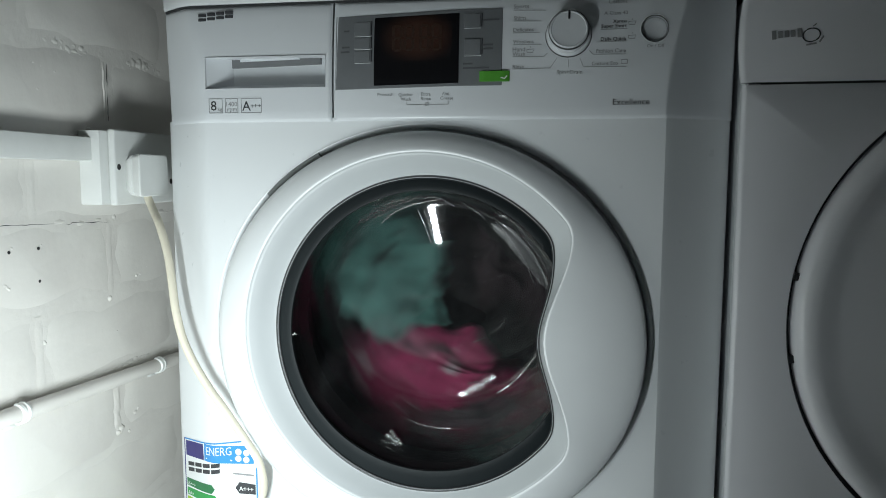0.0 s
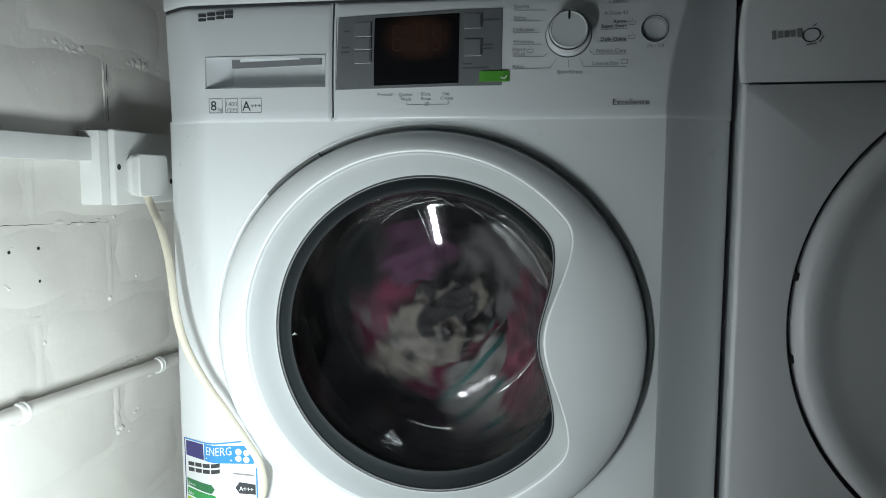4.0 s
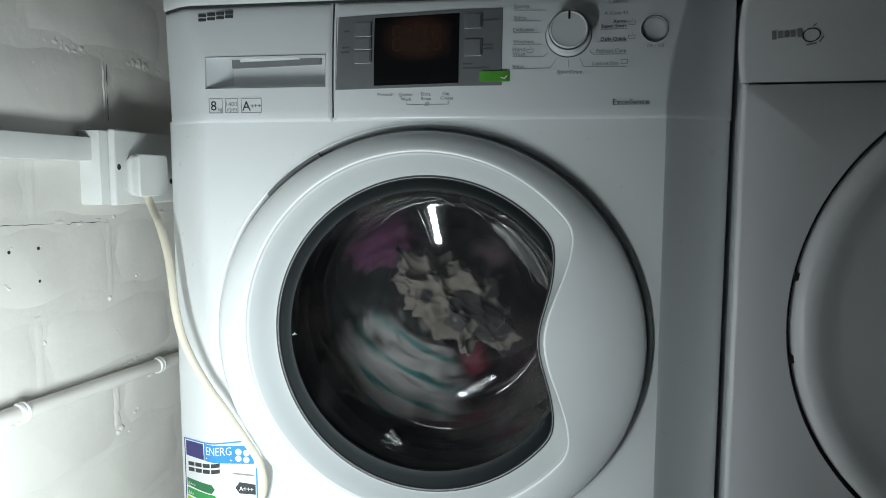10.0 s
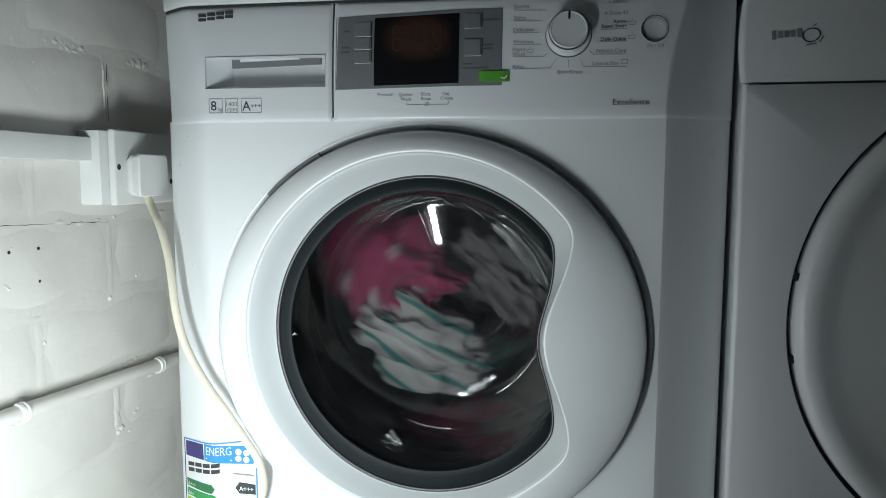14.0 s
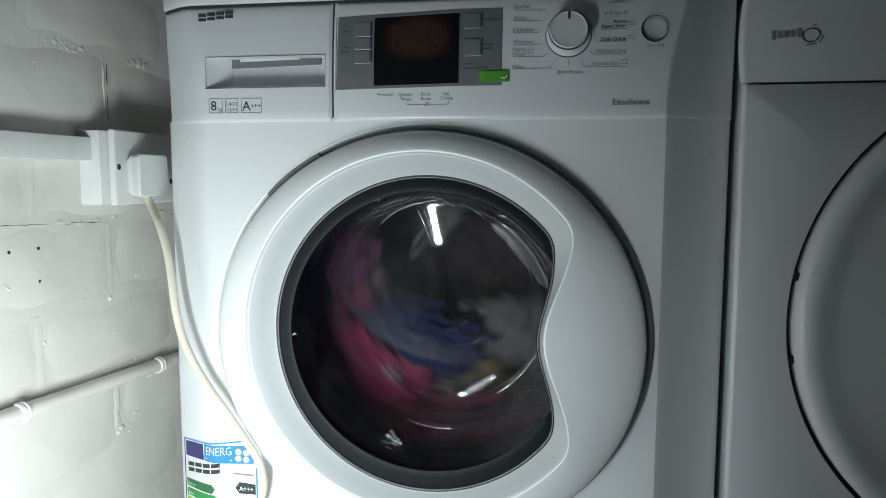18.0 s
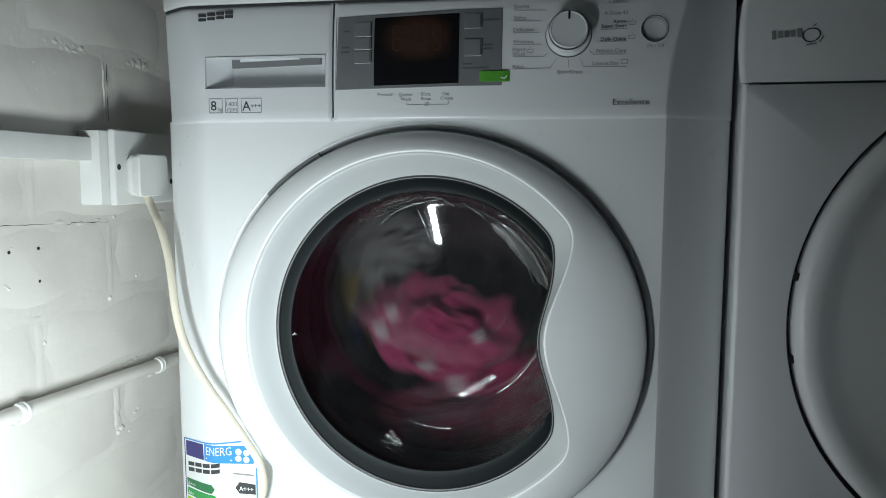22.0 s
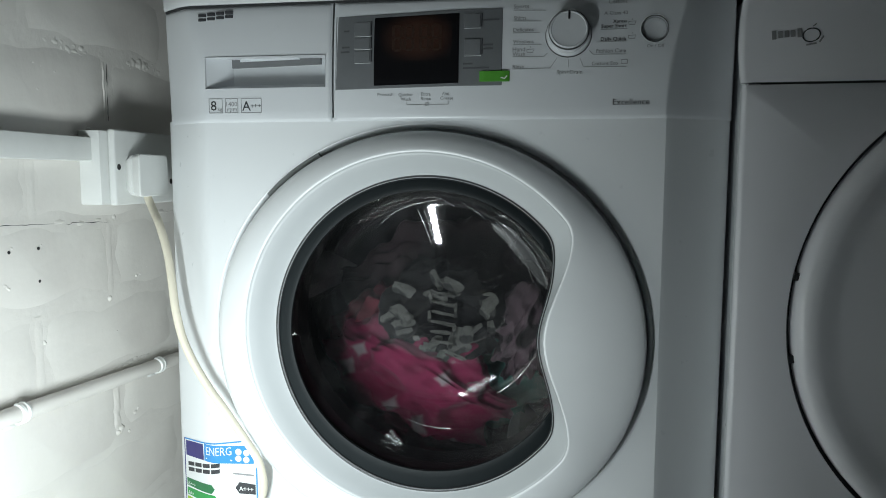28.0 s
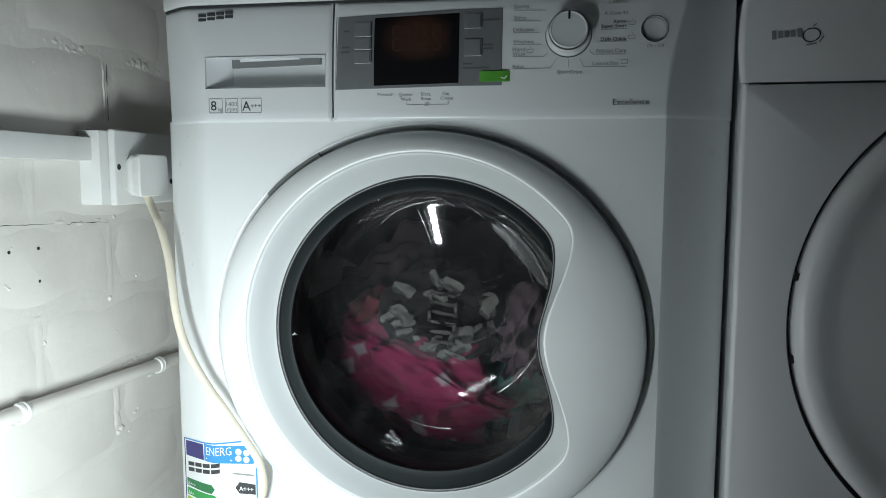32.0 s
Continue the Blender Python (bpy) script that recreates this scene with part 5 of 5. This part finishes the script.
def crack(points, wide, seed):
    """A fine open crack along a joint: a wandering dark line that swells and thins out."""
    rows = []
    for (y0, z0), (y1, z1) in zip(points, points[1:]):
        n = max(4, int(math.hypot(y1 - y0, z1 - z0) / 0.0015))
        for k in range(n):
            t = k / n
            y, z = y0 + (y1 - y0) * t, z0 + (z1 - z0) * t
            w = wide * max(0.0, 0.55 + 1.3 * noise.noise(Vector((y * 60, z * 60, seed))))
            dy, dz = -(z1 - z0), y1 - y0
            d = math.hypot(dy, dz)
            o = 0.0009 * noise.noise(Vector((y * 110, z * 110, seed + 9)))
            rows.append([(CRACK_X, y + dy / d * (o + e * w), z + dz / d * (o + e * w)) for e in (-0.5, 0.5)])
    tagged(part("crack", loft(rows, False), HOLE, wall_left, "fine dark crack along a painted joint"), kind="stuff")


CRACK_X = WALL_X + 0.0022
crack([(-0.20, 0.6135), (-0.145, 0.6118), (-0.060, 0.6083), (-0.050, 0.6066), (-0.045, 0.6085), (0.020, 0.6050)], 0.0007, 1.0)
crack([(0.0284, 0.7900), (0.0276, 0.7500), (0.0277, 0.7225)], 0.0016, 3.0)

# ---- how the laundry tumbles: time, angle and radius about the drum's axis, lean, depth ----
teal_garment_path = [
    (0, 149, 0.090, -20, 0.150), (1, -179, 0.168, 80, 0.195), (2, -150, 0.160, 100, 0.200), (3, -122, 0.050, 125, 0.365),
    (5.5, 178, 0.162, 80, 0.190), (6, -58, 0.132, -60, 0.165), (7, -54, 0.039, -35, 0.150), (8, 160, 0.094, 30, 0.150), (9, 163, 0.165, 70, 0.200),
    (10, -172, 0.050, 95, 0.365), (11, -147, 0.050, 120, 0.365), (11.5, 50, 0.046, -50, 0.170), (12, -117, 0.050, 142, 0.365),
    (13, -92, 0.050, 168, 0.365), (14, -67, 0.050, -168, 0.365), (17, 8, 0.050, -92, 0.365), (18, 33, 0.050, -68, 0.365), (19, 58, 0.050, -42, 0.365),
    (20, 83, 0.050, -18, 0.365), (21, 54, 0.016, -20, 0.305), (22, 141, 0.130, 0, 0.320), (23, 163, 0.050, 25, 0.365), (24, -172, 0.050, 50, 0.365),
    (25, -147, 0.050, 75, 0.365), (27.1, -68, 0.103, 0, 0.235), (32, -68, 0.103, 0, 0.235),
]
tea_towel_path = [
    (0, -90, 0.050, 0, 0.365), (1, -118, 0.148, 70, 0.200), (2, -118, 0.136, 80, 0.170), (3, -114, 0.131, 70, 0.165), (5.5, -152, 0.135, 60, 0.180),
    (6, -117, 0.088, 65, 0.150), (7, -151, 0.118, 8, 0.155), (8, -140, 0.148, 4, 0.165), (9, -152, 0.114, 35, 0.150), (10, -125, 0.110, 60, 0.155),
    (11, -75, 0.088, -42, 0.150), (11.5, 172, 0.096, -15, 0.150), (12, -115, 0.081, 15, 0.145), (13, -122, 0.087, 58, 0.145),
    (14, -123, 0.063, 62, 0.145), (14.5, -123, 0.157, 60, 0.200), (17, 120, 0.050, -58, 0.365), (18, 145, 0.050, -32, 0.365),
    (19, 170, 0.050, -8, 0.365), (20, -165, 0.050, 18, 0.365), (21, -140, 0.050, 42, 0.365), (22, -115, 0.050, 68, 0.365),
    (23, -90, 0.050, 92, 0.365), (24, -65, 0.050, 118, 0.365), (25, -40, 0.050, 142, 0.365), (27.1, -97, 0.165, 60, 0.365),
    (32, -97, 0.165, 60, 0.365),
]
spotted_towel_path = [
    (0, -99, 0.101, -8, 0.150), (1, -139, 0.059, -30, 0.195), (2, -95, 0.164, -10, 0.215), (3, -146, 0.095, -42, 0.160),
    (5.5, 96, 0.050, -160, 0.365), (6, -174, 0.093, -30, 0.165), (7, 161, 0.141, -60, 0.185), (8, -168, 0.050, -35, 0.365),
    (9, -143, 0.050, -10, 0.365), (10, -118, 0.050, 15, 0.365), (11, -93, 0.050, 40, 0.365), (12, 114, 0.060, -35, 0.175),
    (13, 162, 0.113, -30, 0.165), (14, 152, 0.109, -20, 0.165), (16.5, -51, 0.046, -20, 0.150), (17, -136, 0.129, -45, 0.165),
    (18, -139, 0.144, -45, 0.165), (19, -124, 0.129, -25, 0.165), (20, -95, 0.157, 0, 0.200), (21, -69, 0.114, 10, 0.150),
    (22, -75, 0.053, -20, 0.150), (23, -82, 0.028, -38, 0.150), (24, -142, 0.106, -45, 0.150), (25, -155, 0.098, -48, 0.150),
    (25.5, -130, 0.092, -38, 0.155), (27.1, -107, 0.111, -24, 0.150), (32, -107, 0.111, -24, 0.150),
]
printed_top_path = [
    (0, -90, 0.050, 0, 0.365), (0.5, 138, 0.109, -20, 0.155), (1, -44, 0.082, -30, 0.180), (2, -158, 0.044, -38, 0.155), (3, 168, 0.044, -35, 0.160),
    (5.5, 148, 0.052, -30, 0.160), (6, -20, 0.050, 162, 0.365), (6.5, 162, 0.087, 30, 0.160), (7, -6, 0.050, -138, 0.365),
    (7.5, -168, 0.136, 40, 0.200), (8, 25, 0.050, -128, 0.365), (9, 50, 0.050, -102, 0.365), (10, 65, 0.009, -35, 0.150),
    (10.4, -48, 0.066, -20, 0.180), (11, 111, 0.050, 139, 0.365), (12, 136, 0.050, 164, 0.365), (12.5, -159, 0.046, -30, 0.155),
    (13, 33, 0.050, 162, 0.365), (14, 58, 0.050, -172, 0.365), (14.5, 165, 0.137, 0, 0.200), (17, 156, 0.092, -12, 0.150),
    (18, 173, 0.050, 13, 0.365), (19, -162, 0.050, 38, 0.365), (20, -137, 0.050, 63, 0.365), (20.5, -50, 0.023, -60, 0.170),
    (21, 143, 0.050, 132, 0.365), (22, 168, 0.050, 158, 0.365), (23, -167, 0.050, -178, 0.365), (24, -142, 0.050, -152, 0.365),
    (25, -117, 0.050, -128, 0.365), (27.1, -95, 0.104, 0, 0.365), (32, -95, 0.104, 0, 0.365),
]
crimson_shirt_path = [
    (0, -66, 0.165, -30, 0.180), (1, -45, 0.036, -20, 0.210), (2, -99, 0.088, -20, 0.170), (3, -73, 0.165, 0, 0.190), (5.5, 170, 0.050, -118, 0.365),
    (6, -22, 0.070, -30, 0.225), (7, 127, 0.050, -5, 0.365), (8, -79, 0.165, 0, 0.220), (9, -54, 0.050, 25, 0.365), (10, -117, 0.104, 0, 0.190),
    (11, -79, 0.050, 25, 0.365), (12, -28, 0.090, -60, 0.165), (13, -51, 0.101, -70, 0.175), (14, -26, 0.050, -45, 0.365), (17, 49, 0.050, 30, 0.365),
    (17.5, -173, 0.031, -30, 0.170), (18, 20, 0.050, 162, 0.365), (18.5, -175, 0.046, -20, 0.170), (19, 18, 0.050, 172, 0.365),
    (20, 43, 0.050, -162, 0.365), (21, 68, 0.050, -138, 0.365), (22, -75, 0.157, 20, 0.175), (23, -91, 0.149, 20, 0.190),
    (24, 139, 0.060, -30, 0.180), (25, 149, 0.088, -40, 0.205), (27.1, -152, 0.111, 20, 0.215), (32, -152, 0.111, 20, 0.215),
]
blue_garment_path = [
    (0, -90, 0.050, 0, 0.365), (1, -65, 0.050, 25, 0.365), (2, -22, 0.094, -60, 0.200), (3, 2, 0.050, -35, 0.365), (5.5, -116, 0.050, -152, 0.365),
    (6, 77, 0.050, 40, 0.365), (7, 102, 0.050, 65, 0.365), (8, 127, 0.050, 90, 0.365), (9, 152, 0.050, 115, 0.365), (10, 177, 0.050, 140, 0.365),
    (11, 98, 0.079, -20, 0.250), (12, 153, 0.142, 60, 0.195), (13, 178, 0.050, 85, 0.365), (13.5, -63, 0.085, -40, 0.160),
    (14, 130, 0.050, 152, 0.365), (14.5, -137, 0.023, -10, 0.155), (16.5, -148, 0.165, 60, 0.190), (17, -76, 0.117, 5, 0.200),
    (18, -141, 0.068, -10, 0.165), (19, -165, 0.036, -5, 0.150), (20, 170, 0.049, -8, 0.160), (21, -165, 0.050, 17, 0.365),
    (22, -140, 0.050, 42, 0.365), (23, -115, 0.050, 67, 0.365), (24, -90, 0.050, 92, 0.365), (25, -65, 0.050, 117, 0.365),
    (25.5, -24, 0.072, -60, 0.200), (27.1, -69, 0.165, 0, 0.365), (32, -69, 0.165, 0, 0.365),
]
patterned_shirt_path = [
    (0, -90, 0.050, 0, 0.365), (1, -65, 0.050, 25, 0.365), (2, -40, 0.050, 50, 0.365), (3, -15, 0.050, 75, 0.365), (5.5, -132, 0.050, -42, 0.365),
    (6, 60, 0.050, 150, 0.365), (7, 85, 0.050, 175, 0.365), (8, 110, 0.050, -160, 0.365), (9, 135, 0.050, -135, 0.365), (10, 160, 0.050, -110, 0.365),
    (11, -175, 0.050, -85, 0.365), (12, -150, 0.050, -60, 0.365), (13, -125, 0.050, -35, 0.365), (14, -100, 0.050, -10, 0.365),
    (16.5, 146, 0.136, 20, 0.190), (16.7, -44, 0.082, -20, 0.180), (17, -112, 0.182, 0, 0.330), (18, -78, 0.145, 0, 0.175),
    (19, -59, 0.107, 15, 0.155), (20, -121, 0.075, -15, 0.150), (21, 169, 0.105, 75, 0.150), (22, -172, 0.165, 60, 0.250),
    (22.5, -90, 0.111, -20, 0.170), (23, -157, 0.171, 60, 0.230), (24, -144, 0.050, 85, 0.365), (24.5, -31, 0.078, -30, 0.180),
    (25, 161, 0.050, 162, 0.365), (25.5, 144, 0.064, -10, 0.200), (27.1, -133, 0.165, 20, 0.365), (32, -133, 0.165, 20, 0.365),
]
purple_garment_path = [
    (0, -90, 0.050, 0, 0.365), (1, -65, 0.050, 25, 0.365), (2, -36, 0.045, -20, 0.180), (3, 112, 0.079, -30, 0.165), (5.5, -49, 0.092, -30, 0.170),
    (6, 144, 0.050, 162, 0.365), (6.5, 56, 0.079, -60, 0.170), (7, -111, 0.050, 132, 0.365), (8, -86, 0.050, 158, 0.365), (9, -31, 0.089, -10, 0.165),
    (10, 139, 0.129, 40, 0.190), (11, 164, 0.050, 65, 0.365), (12, -171, 0.050, 90, 0.365), (13, -146, 0.050, 115, 0.365),
    (14, -121, 0.050, 140, 0.365), (17, -46, 0.050, -145, 0.365), (18, 157, 0.155, 60, 0.175), (19, -178, 0.050, 85, 0.365),
    (20, -153, 0.050, 110, 0.365), (20.5, -44, 0.106, -20, 0.160), (21, 148, 0.050, 172, 0.365), (22, 173, 0.050, -162, 0.365),
    (23, -162, 0.050, -138, 0.365), (24, -137, 0.050, -112, 0.365), (25, -112, 0.050, -88, 0.365), (27.1, -142, 0.165, 0, 0.365),
    (32, -142, 0.165, 0, 0.365),
]
lettered_top_path = [
    (0, -90, 0.050, 0, 0.365), (0.8, -38, 0.028, -20, 0.170), (1, -107, 0.112, -10, 0.180), (2, -82, 0.050, 15, 0.365), (3, -57, 0.050, 40, 0.365),
    (5.5, -174, 0.050, -78, 0.365), (6, -116, 0.149, -20, 0.185), (6.5, -169, 0.133, 40, 0.190), (7, 24, 0.050, -128, 0.365),
    (8, 49, 0.050, -102, 0.365), (9, -92, 0.112, -20, 0.200), (10, -142, 0.101, 20, 0.180), (11, -164, 0.097, 30, 0.155),
    (12, -155, 0.134, 70, 0.185), (13, -130, 0.050, 95, 0.365), (14, -105, 0.050, 120, 0.365), (17, -30, 0.050, -165, 0.365),
    (18, -5, 0.050, -140, 0.365), (19, 20, 0.050, -115, 0.365), (20, 45, 0.050, -90, 0.365), (21, 70, 0.050, -65, 0.365), (22, 95, 0.050, -40, 0.365),
    (23, 120, 0.050, -15, 0.365), (24, -39, 0.077, -20, 0.165), (25, 2, 0.032, -30, 0.245), (27.1, -140, 0.012, -6, 0.155),
    (32, -140, 0.012, -6, 0.155),
]
mauve_garment_path = [
    (0, -90, 0.050, 0, 0.365), (1, -65, 0.050, 25, 0.365), (2, -40, 0.050, 50, 0.365), (3, -15, 0.050, 75, 0.365), (5.5, -132, 0.050, -42, 0.365),
    (6, 60, 0.050, 150, 0.365), (7, 85, 0.050, 175, 0.365), (8, 110, 0.050, -160, 0.365), (9, 135, 0.050, -135, 0.365), (10, 42, 0.035, -40, 0.200),
    (11, 166, 0.138, 40, 0.165), (12, -169, 0.050, 65, 0.365), (13, -144, 0.050, 90, 0.365), (14, -119, 0.050, 115, 0.365),
    (14.5, 176, 0.137, 60, 0.160), (17, 58, 0.050, -58, 0.365), (18, 167, 0.151, 50, 0.210), (19, -168, 0.050, 75, 0.365),
    (20, -143, 0.050, 100, 0.365), (21, -118, 0.050, 125, 0.365), (22, -93, 0.050, 150, 0.365), (23, -68, 0.050, 175, 0.365),
    (24, -43, 0.050, -160, 0.365), (25, -18, 0.050, -135, 0.365), (27.1, -23, 0.101, -10, 0.175), (32, -23, 0.101, -10, 0.175),
]
pale_garment_path = [
    (0, -90, 0.050, 0, 0.365), (0.5, 73, 0.054, -10, 0.160), (1, -111, 0.140, 0, 0.190), (2, -86, 0.050, 25, 0.365), (3, -43, 0.102, -60, 0.235),
    (3.5, -158, 0.129, 40, 0.180), (5.5, -108, 0.050, 90, 0.365), (6, -86, 0.014, -40, 0.205), (6.3, -58, 0.100, -50, 0.250),
    (7, 120, 0.050, 75, 0.365), (8, 145, 0.050, 100, 0.365), (9, 170, 0.050, 125, 0.365), (10, -165, 0.050, 150, 0.365),
    (11, -140, 0.050, 175, 0.365), (12, -115, 0.050, -160, 0.365), (13, -16, 0.057, -50, 0.225), (14, 24, 0.059, -40, 0.235),
    (14.5, -129, 0.135, -30, 0.165), (17, -26, 0.022, 0, 0.215), (18, -33, 0.091, -10, 0.215), (19, -166, 0.158, 70, 0.180),
    (20, -144, 0.050, 95, 0.365), (20.5, -131, 0.038, -60, 0.180), (21, 61, 0.050, 132, 0.365), (22, 149, 0.121, 0, 0.235),
    (23, 111, 0.050, -178, 0.365), (24, 136, 0.050, -152, 0.365), (25, 141, 0.131, 20, 0.185), (27.1, -79, 0.165, 0, 0.365),
    (32, -79, 0.165, 0, 0.365),
]
grey_garment_path = [
    (0, -96, 0.150, 8, 0.125), (1, -72, 0.150, -8, 0.125), (2, -72, 0.150, 12, 0.125), (3, -88, 0.150, 0, 0.125), (5.5, -80, 0.150, 12, 0.125),
    (6, -96, 0.150, 0, 0.125), (7, -96, 0.207, -8, 0.200), (8, -104, 0.150, -8, 0.125), (9, -88, 0.150, 8, 0.125), (10, -96, 0.207, 12, 0.200),
    (11, -80, 0.150, 0, 0.125), (12, -92, 0.185, -8, 0.160), (13, -96, 0.150, 0, 0.125), (14, -89, 0.179, 8, 0.160), (16.5, -80, 0.150, 8, 0.125),
    (17, -91, 0.161, 0, 0.125), (18, -88, 0.150, 8, 0.125), (19, -72, 0.150, 8, 0.125), (20, -72, 0.150, 0, 0.125), (21, -72, 0.150, 8, 0.125),
    (22, -104, 0.150, 12, 0.125), (23, -80, 0.150, 8, 0.125), (24, -104, 0.150, 0, 0.125), (25, -104, 0.150, 12, 0.125),
    (27.1, -108, 0.182, -14, 0.155), (32, -108, 0.182, -14, 0.155),
]
dark_backdrop_path = [
    (0, -124, 0.097, 0, 0.300), (8, -122, 0.085, 0, 0.300), (16, -128, 0.103, 0, 0.300), (25, -124, 0.097, 0, 0.300), (27.1, -114, 0.088, 0, 0.300),
    (32, -114, 0.088, 0, 0.300),
]

TURN_RATE = -335.0


def sag_in(a):
    """Laundry is carried up one side of the drum and falls across its middle, so its way is drawn in above and past the axis."""
    return 1 - 0.42 * max(0.0, math.cos(a - radians(48)))


def tumble(rows):
    """Poses every tenth of a second: clockwise round the drum from one resting mark to the next."""
    marks = [(rows[0][0], float(rows[0][1]), rows[0][2], float(rows[0][3]), rows[0][4])]
    for t, a, r, lean, y in rows[1:]:
        t0, a0, _, l0, _ = marks[-1]
        dt = t - t0
        rate = TURN_RATE if t0 < 25.4 else (-220.0 if t0 < 27.0 else 0.0)
        turn = (a - a0) % 360.0
        turn += 360.0 * round((rate * dt - turn) / 360.0)
        swing = (lean - l0) % 360.0
        swing += 360.0 * round((turn - swing) / 360.0)
        marks.append((t, a0 + turn, r, l0 + swing, y))
    out = []
    for (t0, a0, r0, l0, y0), (t1, a1, r1, l1, y1) in zip(marks, marks[1:]):
        n = max(1, round((t1 - t0) * 10)) if t0 < 27.0 else 1
        for k in range(n):
            u = k / n
            if t0 > 25.3 and t1 < 27.5:
                u = 1 - (1 - u) ** 2
            a = radians(a0 + (a1 - a0) * u)
            r = min(0.170, (r0 / sag_in(radians(a0)) * (1 - u) + r1 / sag_in(radians(a1)) * u) * sag_in(a)) if k else r0
            out.append((t0 + (t1 - t0) * k / n, pose(EYE_X + r * math.cos(a), y0 + (y1 - y0) * u, EYE_Z + r * math.sin(a), 0, -(l0 + (l1 - l0) * u), 0)))
    t, a, r, lean, y = marks[-1]
    out.append((t, pose(EYE_X + r * math.cos(radians(a)), y, EYE_Z + r * math.sin(radians(a)), 0, -lean, 0)))
    return out


def motions():
    for ob, path in ((teal_garment, teal_garment_path), (tea_towel, tea_towel_path), (spotted_towel, spotted_towel_path), (printed_top, printed_top_path), (crimson_shirt, crimson_shirt_path), (blue_garment, blue_garment_path), (patterned_shirt, patterned_shirt_path), (purple_garment, purple_garment_path), (lettered_top, lettered_top_path), (mauve_garment, mauve_garment_path), (pale_garment, pale_garment_path), (grey_garment, grey_garment_path), (dark_backdrop, dark_backdrop_path)):
        walk(ob, tumble(path))
    rows, a = [], 0.0
    for k in range(273):
        t = k / 10
        rows.append((t, pose(EYE_X, 0, EYE_Z, 0, -a, 0)))
        a += TURN_RATE * 0.1 * (1.0 if t < 25.6 else max(0.0, (27.1 - t) / 1.5))
    rows.append((32.0, pose(EYE_X, 0, EYE_Z, 0, -a, 0)))
    walk(drum, rows)


motions()
